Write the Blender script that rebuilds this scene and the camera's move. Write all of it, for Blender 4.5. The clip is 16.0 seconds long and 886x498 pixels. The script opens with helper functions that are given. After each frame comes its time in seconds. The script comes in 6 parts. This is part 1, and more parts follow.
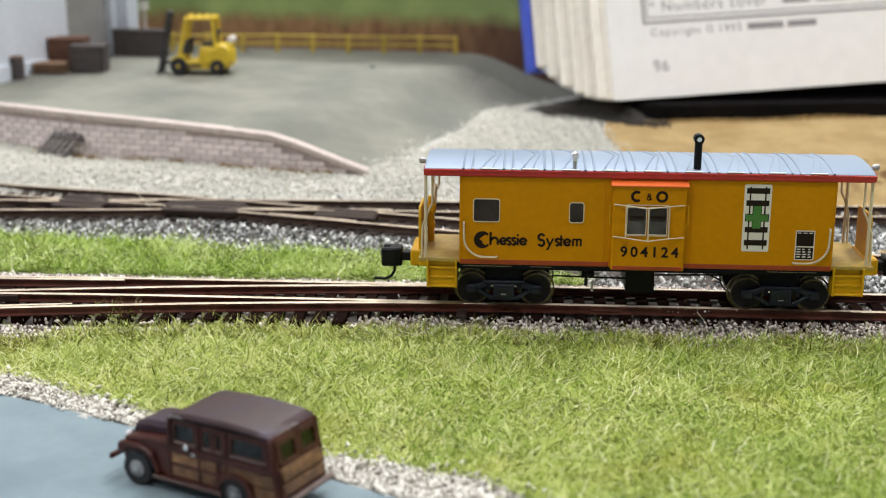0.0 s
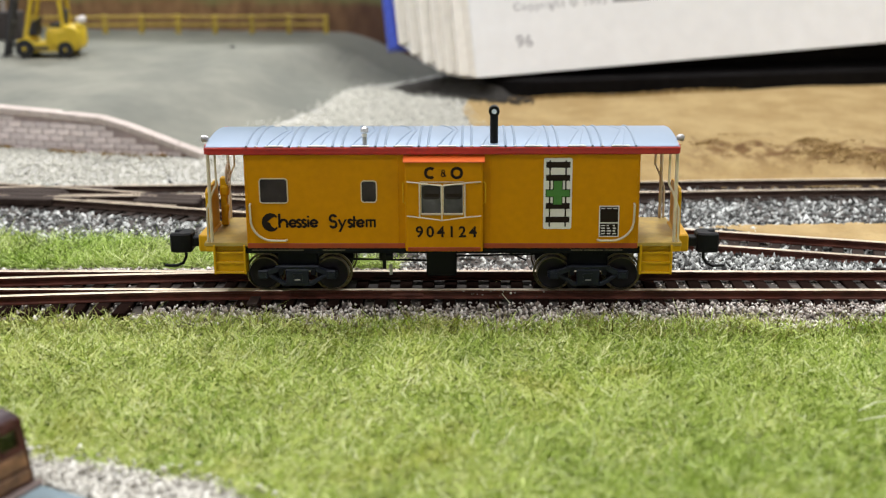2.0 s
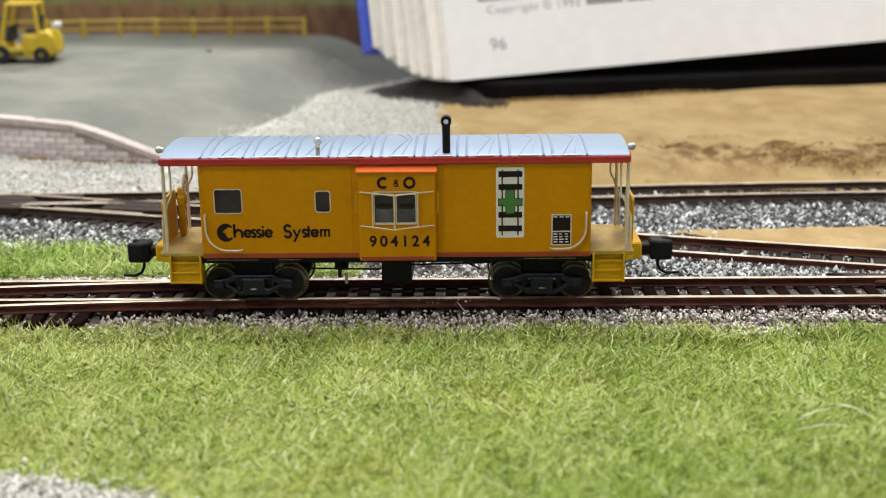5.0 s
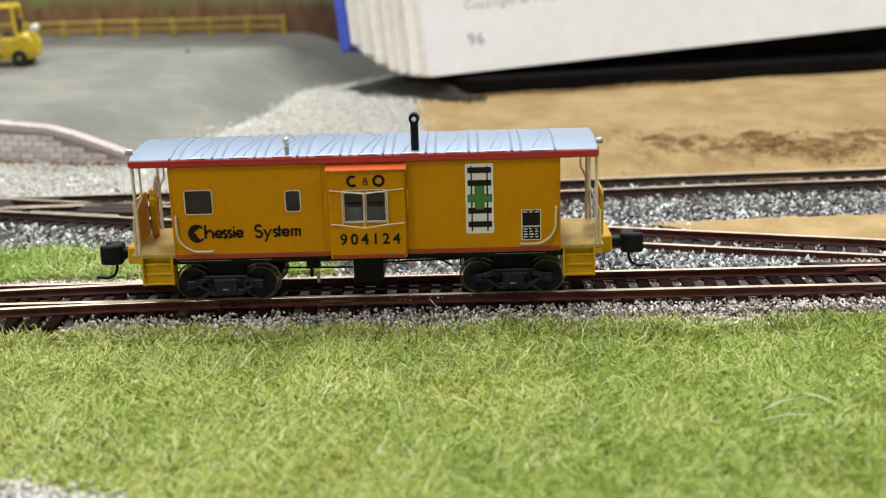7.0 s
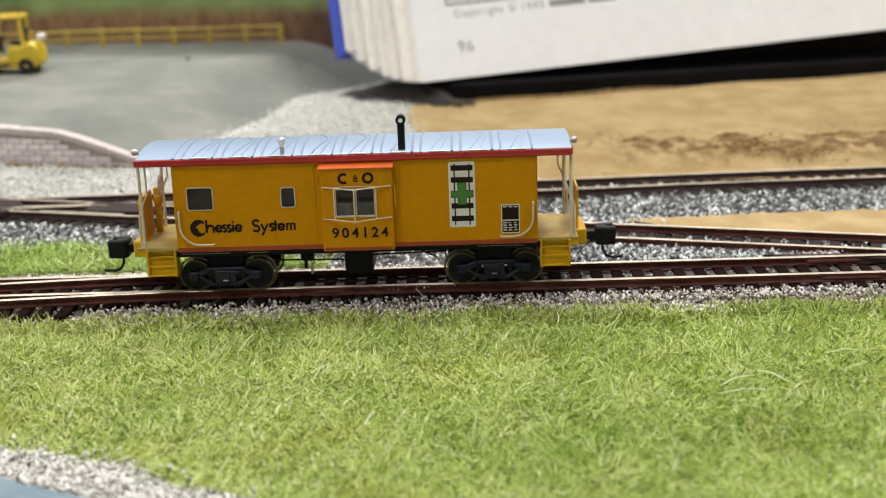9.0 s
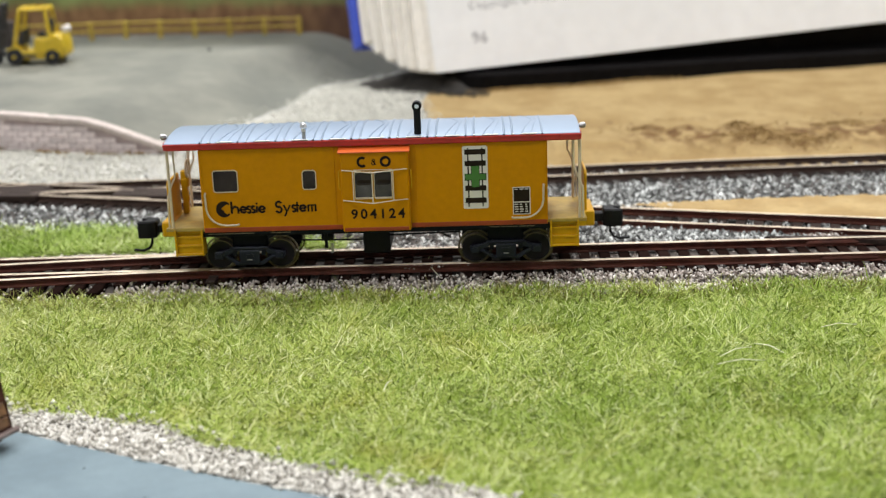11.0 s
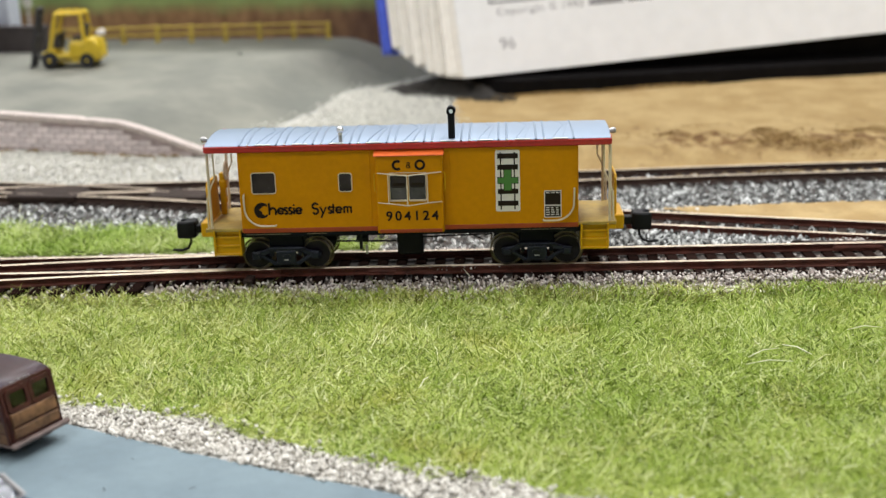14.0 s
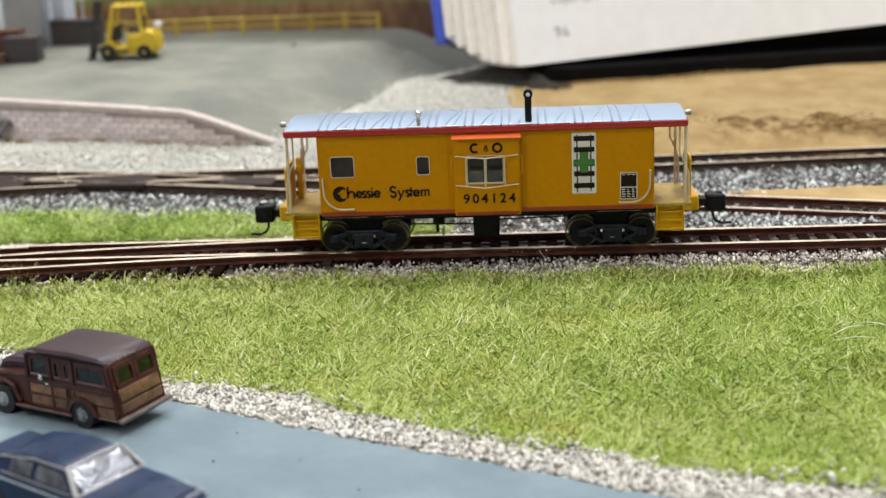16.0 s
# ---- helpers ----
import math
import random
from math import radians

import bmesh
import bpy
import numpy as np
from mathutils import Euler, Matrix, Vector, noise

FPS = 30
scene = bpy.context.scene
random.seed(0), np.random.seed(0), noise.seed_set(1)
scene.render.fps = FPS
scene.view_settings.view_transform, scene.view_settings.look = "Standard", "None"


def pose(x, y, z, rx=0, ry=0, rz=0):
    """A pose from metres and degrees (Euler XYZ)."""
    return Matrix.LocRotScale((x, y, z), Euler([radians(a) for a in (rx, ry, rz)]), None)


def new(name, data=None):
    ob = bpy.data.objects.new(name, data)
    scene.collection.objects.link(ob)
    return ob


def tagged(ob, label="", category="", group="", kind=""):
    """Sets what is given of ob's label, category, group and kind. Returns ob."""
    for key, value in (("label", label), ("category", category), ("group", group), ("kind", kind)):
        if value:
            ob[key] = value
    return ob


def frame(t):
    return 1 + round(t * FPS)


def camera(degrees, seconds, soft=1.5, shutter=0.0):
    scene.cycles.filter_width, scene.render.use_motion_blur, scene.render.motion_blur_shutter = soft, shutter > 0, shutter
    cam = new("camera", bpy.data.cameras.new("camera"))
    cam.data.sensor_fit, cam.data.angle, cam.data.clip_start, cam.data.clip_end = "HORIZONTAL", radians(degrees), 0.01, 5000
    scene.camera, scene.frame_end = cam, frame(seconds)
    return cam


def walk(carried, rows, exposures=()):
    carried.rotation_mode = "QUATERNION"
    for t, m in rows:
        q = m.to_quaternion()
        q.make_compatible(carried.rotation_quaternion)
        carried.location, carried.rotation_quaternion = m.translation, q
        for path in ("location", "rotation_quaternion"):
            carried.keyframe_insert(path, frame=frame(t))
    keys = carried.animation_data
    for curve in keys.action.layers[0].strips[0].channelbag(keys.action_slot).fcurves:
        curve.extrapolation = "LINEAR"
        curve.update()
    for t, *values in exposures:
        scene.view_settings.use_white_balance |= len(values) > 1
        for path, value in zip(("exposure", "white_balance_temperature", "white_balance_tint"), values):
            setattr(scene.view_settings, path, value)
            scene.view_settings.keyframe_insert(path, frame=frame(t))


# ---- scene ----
# Model railway layout. Plan numbers below are millimetres unless they say metres.
cam = camera(39.1, 16.0, 1.1)
ROWS = [
    (0, -0.01782, -0.19617, 0.05893, 4.048, -14.676, 0.149),
    (0.5, -0.01349, -0.19374, 0.05866, 3.457, -14.950, 0.028),
    (1, -0.00929, -0.19003, 0.05726, 2.843, -15.168, -0.101),
    (1.5, -0.00165, -0.18911, 0.05697, 2.183, -15.293, -0.269),
    (2, 0.00484, -0.18428, 0.05544, 1.518, -15.328, -0.410),
    (2.5, 0.01015, -0.18216, 0.05411, 0.993, -15.313, -0.544),
    (3, 0.01570, -0.18200, 0.05811, 1.362, -15.135, -0.866),
    (3.5, 0.01508, -0.18188, 0.05570, 1.628, -15.202, -1.060),
    (4, 0.01316, -0.18294, 0.05584, 1.659, -15.328, -0.917),
    (4.5, 0.01137, -0.18448, 0.05731, 1.529, -15.430, -0.640),
    (7, 0.01510, -0.18528, 0.05803, 1.247, -15.792, -1.738),
    (7.5, 0.01590, -0.19002, 0.05868, 1.148, -15.615, -1.687),
    (8, 0.01650, -0.19336, 0.05845, 1.154, -15.434, -1.612),
    (8.5, 0.01732, -0.19652, 0.05896, 1.065, -15.428, -1.829),
    (11, 0.01780, -0.20792, 0.05965, 1.924, -15.722, -2.010),
    (11.5, 0.01665, -0.21287, 0.05952, 1.953, -15.713, -1.910),
    (12, 0.01713, -0.21047, 0.05832, 1.932, -15.660, -1.762),
    (12.5, 0.01913, -0.21424, 0.05755, 1.756, -15.642, -1.512),
    (13, 0.01567, -0.21644, 0.05658, 2.030, -15.600, -1.275),
    (13.5, 0.01386, -0.21552, 0.05913, 2.461, -15.521, -1.441),
    (14, 0.01574, -0.21252, 0.06053, 2.841, -15.494, -1.854),
    (14.5, 0.01660, -0.21457, 0.06059, 3.141, -15.489, -2.173),
    (15, 0.01412, -0.21585, 0.06039, 3.484, -15.624, -2.393),
    (15.5, 0.01087, -0.21571, 0.06064, 3.843, -15.674, -2.486),
    (16, 0.00719, -0.21601, 0.05941, 4.098, -15.671, -2.474),
]
cam.data.dof.use_dof = True
cam.data.dof.focus_distance, cam.data.dof.aperture_fstop = 0.190, 29.0
walk(cam, [(t, pose(x, y, z, 90 + pitch, 0, yaw) @ pose(0, 0, 0, 0, 0, roll)) for t, x, y, z, yaw, pitch, roll in ROWS])

# ---- world, lamps, exposure ----
world = bpy.data.worlds.new("room_air")
world.use_nodes = True
world.node_tree.nodes["Background"].inputs[0].default_value = (0.9, 0.95, 1.0, 1)
world.node_tree.nodes["Background"].inputs[1].default_value = 0.06
scene.world = world
scene.view_settings.exposure = 0.0

LAMPS = [  # x, y, z in metres, size x, size y, watts
    (-0.40, 0.06, 1.20, 0.26, 0.50, 4.6),
    (0.42, 0.14, 1.20, 0.26, 0.50, 11.5),
    (-0.10, 0.95, 1.20, 0.60, 0.26, 18.5),
    (-0.40, -0.70, 1.20, 0.60, 0.20, 7.4),
]
for lx, ly, lz, sx, sy, watts in LAMPS:
    lamp = bpy.data.lights.new("fluorescent_light", "AREA")
    lamp.shape, lamp.size, lamp.size_y, lamp.energy = "RECTANGLE", sx, sy, watts
    lamp.color = (0.985, 0.99, 1.0)
    ob = new("fluorescent_light", lamp)
    ob.matrix_basis = pose(lx, ly, lz - 0.012)

# ---- materials ----


def mat(name, color, rough=0.6, metal=0.0, var=0.12, scale=600.0, bump=0.0, bscale=2500.0, tint=None, coat=0.0, spread=0.0, spec=0.5, rvar=0.08):
    """Principled surface with two scales of variation; scale is per metre. tint: second colour of the large patches."""
    m = bpy.data.materials.new(name)
    m.use_nodes = True
    nt = m.node_tree
    b = nt.nodes["Principled BSDF"]
    b.inputs["Roughness"].default_value, b.inputs["Metallic"].default_value = rough, metal
    b.inputs["Coat Weight"].default_value = coat
    b.inputs["Specular IOR Level"].default_value = spec
    tc = nt.nodes.new("ShaderNodeTexCoord")
    n1 = nt.nodes.new("ShaderNodeTexNoise")
    n1.inputs["Scale"].default_value, n1.inputs["Detail"].default_value = scale, 6
    n2 = nt.nodes.new("ShaderNodeTexNoise")
    n2.inputs["Scale"].default_value, n2.inputs["Detail"].default_value = scale * 0.12, 3
    nt.links.new(tc.outputs["Object"], n1.inputs["Vector"])
    nt.links.new(tc.outputs["Object"], n2.inputs["Vector"])
    t = tint or [c * (1 - var) for c in color]
    mix = nt.nodes.new("ShaderNodeMix")
    mix.data_type = "RGBA"
    mix.inputs[6].default_value, mix.inputs[7].default_value = (*color, 1), (*t, 1)
    ramp = nt.nodes.new("ShaderNodeMapRange")
    ramp.inputs[1].default_value, ramp.inputs[2].default_value = 0.38, 0.62
    nt.links.new(n2.outputs[0], ramp.inputs[0])
    nt.links.new(ramp.outputs[0], mix.inputs[0])
    hsv = nt.nodes.new("ShaderNodeHueSaturation")
    val = nt.nodes.new("ShaderNodeMapRange")
    val.inputs[1].default_value, val.inputs[2].default_value = 0.3, 0.7
    val.inputs[3].default_value, val.inputs[4].default_value = 1 - var, 1 + var
    nt.links.new(n1.outputs[0], val.inputs[0])
    nt.links.new(val.outputs[0], hsv.inputs["Value"])
    nt.links.new(mix.outputs[2], hsv.inputs["Color"])
    last = hsv
    if spread:  # each object a little lighter or darker
        info = nt.nodes.new("ShaderNodeObjectInfo")
        r = nt.nodes.new("ShaderNodeMapRange")
        r.inputs[3].default_value, r.inputs[4].default_value = 1 - spread, 1 + spread
        h2 = nt.nodes.new("ShaderNodeHueSaturation")
        nt.links.new(info.outputs["Random"], r.inputs[0])
        nt.links.new(r.outputs[0], h2.inputs["Value"])
        nt.links.new(hsv.outputs[0], h2.inputs["Color"])
        last = h2
    nt.links.new(last.outputs[0], b.inputs["Base Color"])
    rr = nt.nodes.new("ShaderNodeMapRange")
    rr.inputs[3].default_value, rr.inputs[4].default_value = max(0.02, rough - rvar), min(1, rough + rvar)
    nt.links.new(n1.outputs[0], rr.inputs[0])
    nt.links.new(rr.outputs[0], b.inputs["Roughness"])
    if bump:
        n3 = nt.nodes.new("ShaderNodeTexNoise")
        n3.inputs["Scale"].default_value, n3.inputs["Detail"].default_value = bscale, 4
        nt.links.new(tc.outputs["Object"], n3.inputs["Vector"])
        bp = nt.nodes.new("ShaderNodeBump")
        bp.inputs["Strength"].default_value, bp.inputs["Distance"].default_value = bump, 0.0004
        nt.links.new(n3.outputs[0], bp.inputs["Height"])
        nt.links.new(bp.outputs[0], b.inputs["Normal"])
    return m


def island_mat(name, stops, rough=0.8, patch=None, pscale=30.0, spec=0.25, patch2=None):
    """Loose pieces, each with a colour of its own out of stops [(place, rgb)], tinted in patches by place."""
    m = bpy.data.materials.new(name)
    m.use_nodes = True
    nt = m.node_tree
    b = nt.nodes["Principled BSDF"]
    b.inputs["Roughness"].default_value = rough
    b.inputs["Specular IOR Level"].default_value = spec
    geo = nt.nodes.new("ShaderNodeNewGeometry")
    ramp = nt.nodes.new("ShaderNodeValToRGB")
    while len(ramp.color_ramp.elements) < len(stops):
        ramp.color_ramp.elements.new(0.5)
    for e, (p, c) in zip(ramp.color_ramp.elements, stops):
        e.position, e.color = p, (*c, 1)
    nt.links.new(geo.outputs["Random Per Island"], ramp.inputs[0])
    out = ramp.outputs[0]
    if patch:
        tc = nt.nodes.new("ShaderNodeTexCoord")
        n = nt.nodes.new("ShaderNodeTexNoise")
        n.inputs["Scale"].default_value, n.inputs["Detail"].default_value = pscale, 4
        nt.links.new(tc.outputs["Object"], n.inputs["Vector"])
        r = nt.nodes.new("ShaderNodeMapRange")
        r.inputs[1].default_value, r.inputs[2].default_value, r.inputs[4].default_value = 0.4, 0.68, 0.75
        nt.links.new(n.outputs[0], r.inputs[0])
        mix = nt.nodes.new("ShaderNodeMix")
        mix.data_type = "RGBA"
        mix.blend_type = "MULTIPLY"
        mix.inputs[7].default_value = (*patch, 1)
        nt.links.new(r.outputs[0], mix.inputs[0])
        nt.links.new(out, mix.inputs[6])
        out = mix.outputs[2]
    if patch2:  # drier patches of another size
        n = nt.nodes.new("ShaderNodeTexNoise")
        n.inputs["Scale"].default_value, n.inputs["Detail"].default_value = pscale * 1.7, 3
        off = nt.nodes.new("ShaderNodeVectorMath")
        off.inputs[1].default_value = (0.37, 0.91, 0.2)
        nt.links.new(tc.outputs["Object"], off.inputs[0])
        nt.links.new(off.outputs[0], n.inputs["Vector"])
        r = nt.nodes.new("ShaderNodeMapRange")
        r.inputs[1].default_value, r.inputs[2].default_value = 0.56, 0.72
        nt.links.new(n.outputs[0], r.inputs[0])
        mix = nt.nodes.new("ShaderNodeMix")
        mix.data_type = "RGBA"
        mix.blend_type = "MULTIPLY"
        mix.inputs[7].default_value = (*patch2, 1)
        nt.links.new(r.outputs[0], mix.inputs[0])
        nt.links.new(out, mix.inputs[6])
        out = mix.outputs[2]
    nt.links.new(out, b.inputs["Base Color"])
    return m


def glass(name, color=(0.9, 0.95, 0.95), rough=0.03):
    m = bpy.data.materials.new(name)
    m.use_nodes = True
    b = m.node_tree.nodes["Principled BSDF"]
    b.inputs["Base Color"].default_value = (*color, 1)
    b.inputs["Roughness"].default_value = rough
    b.inputs["Transmission Weight"].default_value = 1.0
    b.inputs["IOR"].default_value = 1.45
    return m


YELLOW = mat("yellow_paint", (0.575, 0.236, 0.0008), 0.42, var=0.05, scale=900, bump=0.03, spec=0.1)
YELLOW_B = mat("yellow_moulding", (0.62, 0.335, 0.003), 0.42, var=0.08, scale=900, spec=0.25)
DECK = mat("worn_yellow_deck", (0.35, 0.255, 0.085), 0.55, var=0.15, scale=700, tint=(0.40, 0.27, 0.06), spec=0.25)
ORANGE = mat("orange_paint", (0.72, 0.13, 0.02), 0.42, var=0.05)
STRIPE = mat("dull_orange_paint", (0.34, 0.045, 0.007), 0.45, var=0.1)
RED = mat("dark_red_paint", (0.47, 0.022, 0.013), 0.3, var=0.08, spec=0.5)
SILVER = mat("silver_paint", (0.245, 0.315, 0.415), 0.36, metal=0.25, var=0.02, scale=500, rvar=0.015)
CHROME = mat("bright_metal", (0.85, 0.85, 0.85), 0.25, metal=0.75, var=0.05)
CREAM = mat("cream_wire", (0.66, 0.55, 0.40), 0.32, var=0.1)
BLACK = mat("black_plastic", (0.010, 0.010, 0.012), 0.5, var=0.2, bump=0.1, spec=0.14)
FRAME_BLACK = mat("satin_black_frame", (0.009, 0.010, 0.014), 0.55, var=0.2, spec=0.1)
WHEEL = mat("blackened_wheel", (0.020, 0.016, 0.024), 0.35, var=0.3, spec=0.12)
TYRE_METAL = mat("worn_brass_tread", (0.15, 0.115, 0.085), 0.3, metal=0.8, var=0.2)
INK = mat("dark_ink", (0.018, 0.010, 0.007), 0.6, var=0.1, spec=0.15)
LETTER_TAN = mat("tan_lettering", (0.16, 0.13, 0.085), 0.5, var=0.2)
WHITE_INK = mat("white_ink", (0.74, 0.69, 0.66), 0.5, var=0.05)
GREEN_INK = mat("green_ink", (0.055, 0.185, 0.032), 0.5, var=0.08)
DARK_GLASS = mat("smoked_window", (0.040, 0.031, 0.030), 0.25, var=0.3, scale=300, spec=0.15)
PANE = mat("hazy_window", (0.095, 0.088, 0.092), 0.25, var=0.5, scale=260, spec=0.15)
RAIL_SIDE = mat("rust_brown_rail", (0.076, 0.019, 0.011), 0.6, var=0.35, scale=400, tint=(0.098, 0.034, 0.023), spec=0.25)
RAIL_TOP = mat("polished_railhead", (0.78, 0.65, 0.50), 0.4, metal=0.8, var=0.2, scale=160)
RAIL_TOP_OLD = mat("dull_railhead", (0.58, 0.47, 0.35), 0.45, metal=0.25, var=0.25, scale=250)
RAIL_SIDE_OLD = mat("dusty_brown_rail", (0.075, 0.046, 0.035), 0.7, var=0.25, scale=300, spec=0.2)
TIE = mat("dark_brown_tie", (0.018, 0.010, 0.008), 0.95, var=0.25, scale=500, bump=0.3, spread=0.3, spec=0.0)
TIE_OLD = mat("grey_brown_tie", (0.032, 0.022, 0.018), 0.8, var=0.25, scale=500, bump=0.3, spread=0.3, spec=0.08)
FROG = mat("black_frog_plastic", (0.046, 0.031, 0.025), 0.6, var=0.25, spec=0.12)
ROAD = mat("blue_grey_road", (0.150, 0.200, 0.226), 0.72, var=0.05, scale=700, bump=0.12, tint=(0.185, 0.243, 0.270), spec=0.3)
SOIL = mat("green_soil", (0.29, 0.345, 0.09), 0.95, var=0.25, scale=350, bump=0.4)
BED = mat("ballast_bed", (0.080, 0.066, 0.057), 0.95, var=0.35, scale=900, bump=0.6, bscale=1500)
PALE = mat("pale_gravel_bed", (0.57, 0.55, 0.50), 0.95, var=0.25, scale=700, bump=0.6, bscale=1200)
SAND = mat("tan_sand", (0.32, 0.210, 0.080), 0.95, var=0.10, scale=900, bump=0.25, tint=(0.41, 0.288, 0.125))
YARD = mat("grey_yard_concrete", (0.145, 0.147, 0.123), 0.85, var=0.09, scale=260, bump=0.12, tint=(0.226, 0.222, 0.182))
COPING = mat("pale_coping_stone", (0.57, 0.485, 0.44), 0.85, var=0.12, bump=0.3)
MORTAR = mat("pinkish_mortar", (0.49, 0.395, 0.38), 0.9, var=0.15, bump=0.2)
BRICK = mat("pinkish_grey_block", (0.86, 0.76, 0.74), 0.85, var=0.12, bump=0.3, spread=0.14)
LEAF = island_mat("grass_fibre", [(0.0, (0.175, 0.235, 0.035)), (0.3, (0.285, 0.375, 0.06)), (0.65, (0.455, 0.545, 0.13)), (0.88, (0.62, 0.68, 0.26)), (1.0, (0.76, 0.78, 0.46))], 0.8, (0.54, 0.66, 0.42), 42, 0.06, (0.95, 0.82, 0.66))
LEAF_DRY = island_mat("dry_grass_fibre", [(0.0, (0.30, 0.33, 0.07)), (0.3, (0.47, 0.51, 0.14)), (0.7, (0.65, 0.68, 0.26)), (1.0, (0.84, 0.83, 0.52))], 0.8, (0.66, 0.72, 0.52), 60, 0.06)
LEAF_OLIVE = island_mat("olive_grass_fibre", [(0.0, (0.12, 0.105, 0.03)), (0.5, (0.25, 0.24, 0.065)), (1.0, (0.46, 0.42, 0.16))], 0.85, (0.7, 0.75, 0.5), 50, 0.05)
LEAF_B = island_mat("bright_grass_fibre", [(0.0, (0.14, 0.20, 0.03)), (0.35, (0.33, 0.44, 0.085)), (0.75, (0.56, 0.66, 0.21)), (1.0, (0.86, 0.87, 0.55))], 0.8, (0.7, 0.85, 0.5), 50, 0.06)
STONE = island_mat("mixed_ballast", [(0.0, (0.07, 0.05, 0.04)), (0.25, (0.28, 0.23, 0.195)), (0.6, (0.54, 0.475, 0.43)), (1.0, (0.89, 0.84, 0.79))], 0.85)
STONE_D = island_mat("grey_ballast", [(0.0, (0.02, 0.02, 0.019)), (0.36, (0.09, 0.09, 0.085)), (0.62, (0.25, 0.255, 0.245)), (0.84, (0.48, 0.49, 0.47)), (1.0, (0.86, 0.87, 0.84))], 0.85)
STONE_P = island_mat("pale_gravel", [(0.0, (0.18, 0.18, 0.15)), (0.05, (0.42, 0.41, 0.36)), (0.14, (0.54, 0.53, 0.46)), (1.0, (0.70, 0.68, 0.61))], 0.9)
STONE_R = island_mat("roadside_gravel", [(0.0, (0.13, 0.12, 0.10)), (0.2, (0.40, 0.37, 0.32)), (0.5, (0.60, 0.57, 0.51)), (1.0, (0.84, 0.81, 0.74))], 0.9)
DIRT = island_mat("brown_dirt", [(0.0, (0.15, 0.082, 0.026)), (0.4, (0.235, 0.14, 0.048)), (0.75, (0.33, 0.215, 0.080)), (1.0, (0.42, 0.29, 0.12))], 0.95)
PAPER = mat("white_paper", (0.90, 0.89, 0.88), 0.6, var=0.03, scale=200)
PAGE_EDGE = mat("cream_page_edges", (0.93, 0.88, 0.80), 0.7, var=0.06, scale=400)
PRINT = mat("grey_print", (0.31, 0.30, 0.31), 0.7, var=0.1)
BLUE = mat("blue_cover", (0.075, 0.12, 0.60), 0.3, var=0.12)
BOARD_GAP = mat("black_board_and_gap", (0.011, 0.010, 0.010), 0.8, var=0.2, spec=0.02)
STRAW = mat("pale_straw", (0.85, 0.83, 0.62), 0.5, var=0.1)
FORK = mat("forklift_yellow", (0.70, 0.49, 0.025), 0.4, var=0.08)
FENCE = mat("fence_yellow", (0.62, 0.44, 0.06), 0.55, var=0.15)
DARK = mat("dark_grey_plastic", (0.035, 0.033, 0.036), 0.5, var=0.2)
PLASTER = mat("white_blue_plaster", (0.74, 0.78, 0.86), 0.8, var=0.05, bump=0.2)
DOORGREY = mat("grey_door", (0.31, 0.30, 0.29), 0.7, var=0.08)
WOOD_D = mat("dark_grey_crate", (0.090, 0.074, 0.072), 0.8, var=0.2, bump=0.3)
WOOD_G = mat("grey_slat", (0.20, 0.18, 0.17), 0.8, var=0.2, bump=0.3)
WOOD_B = mat("brown_crate", (0.16, 0.075, 0.045), 0.8, var=0.2, bump=0.3)
WOOD_P = mat("tan_plank", (0.24, 0.14, 0.08), 0.8, var=0.2)
MAROON = mat("maroon_paint", (0.050, 0.013, 0.009), 0.36, var=0.35, scale=700, tint=(0.072, 0.022, 0.015), bump=0.25, bscale=1200, spec=0.3)
MAROON_TOP = mat("faded_maroon_roof", (0.040, 0.018, 0.018), 0.45, var=0.3, scale=1400, tint=(0.036, 0.021, 0.034), spec=0.3, bump=0.15, bscale=500)
WOODY = mat("wood_panel", (0.30, 0.150, 0.068), 0.4, var=0.5, scale=800, spec=0.35)
NAVY = mat("navy_paint", (0.005, 0.020, 0.062), 0.3, var=0.3, bump=0.12, bscale=600, spec=0.22)
RUBBER = mat("black_rubber", (0.02, 0.02, 0.022), 0.8, var=0.2)
HUB = mat("grey_hubcap", (0.45, 0.43, 0.42), 0.35, metal=0.6, var=0.15)
HUBCAP = mat("dull_hubcap", (0.34, 0.32, 0.32), 0.28, metal=0.6, var=0.3)
SIDEGLASS = mat("crinkled_side_window", (0.22, 0.225, 0.25), 0.12, metal=0.8, var=0.7, scale=500, bump=1.0, bscale=500)
CARGLASS = mat("car_window", (0.02, 0.02, 0.022), 0.12, var=0.3, scale=300, bump=0.25, bscale=500)
CLEARGLASS = glass("clear_car_window", (0.20, 0.20, 0.20), 0.1)
TRUCK = mat("navy_black_casting", (0.014, 0.017, 0.030), 0.36, var=0.25, spec=0.25)
BUMPER = mat("dull_brown_bumper", (0.24, 0.175, 0.155), 0.35, var=0.3, metal=0.3)
BOOK_SHADE = mat("book_shade", (0.05, 0.044, 0.038), 0.95, var=0.35)
SPECK = mat("dark_grit", (0.03, 0.028, 0.026), 0.8, var=0.2)
SCREEN = mat("crinkled_clear_windscreen", (0.58, 0.60, 0.65), 0.14, metal=0.85, var=0.6, scale=900, bump=1.0, bscale=1500)
WALLPAINT = mat("room_wall_paint", (0.50, 0.50, 0.50), 0.85, var=0.03, scale=20)
FLOORMAT = mat("room_carpet", (0.22, 0.21, 0.20), 0.95, var=0.2, scale=300)
TABLEWOOD = mat("plywood", (0.45, 0.32, 0.18), 0.7, var=0.15, scale=60)


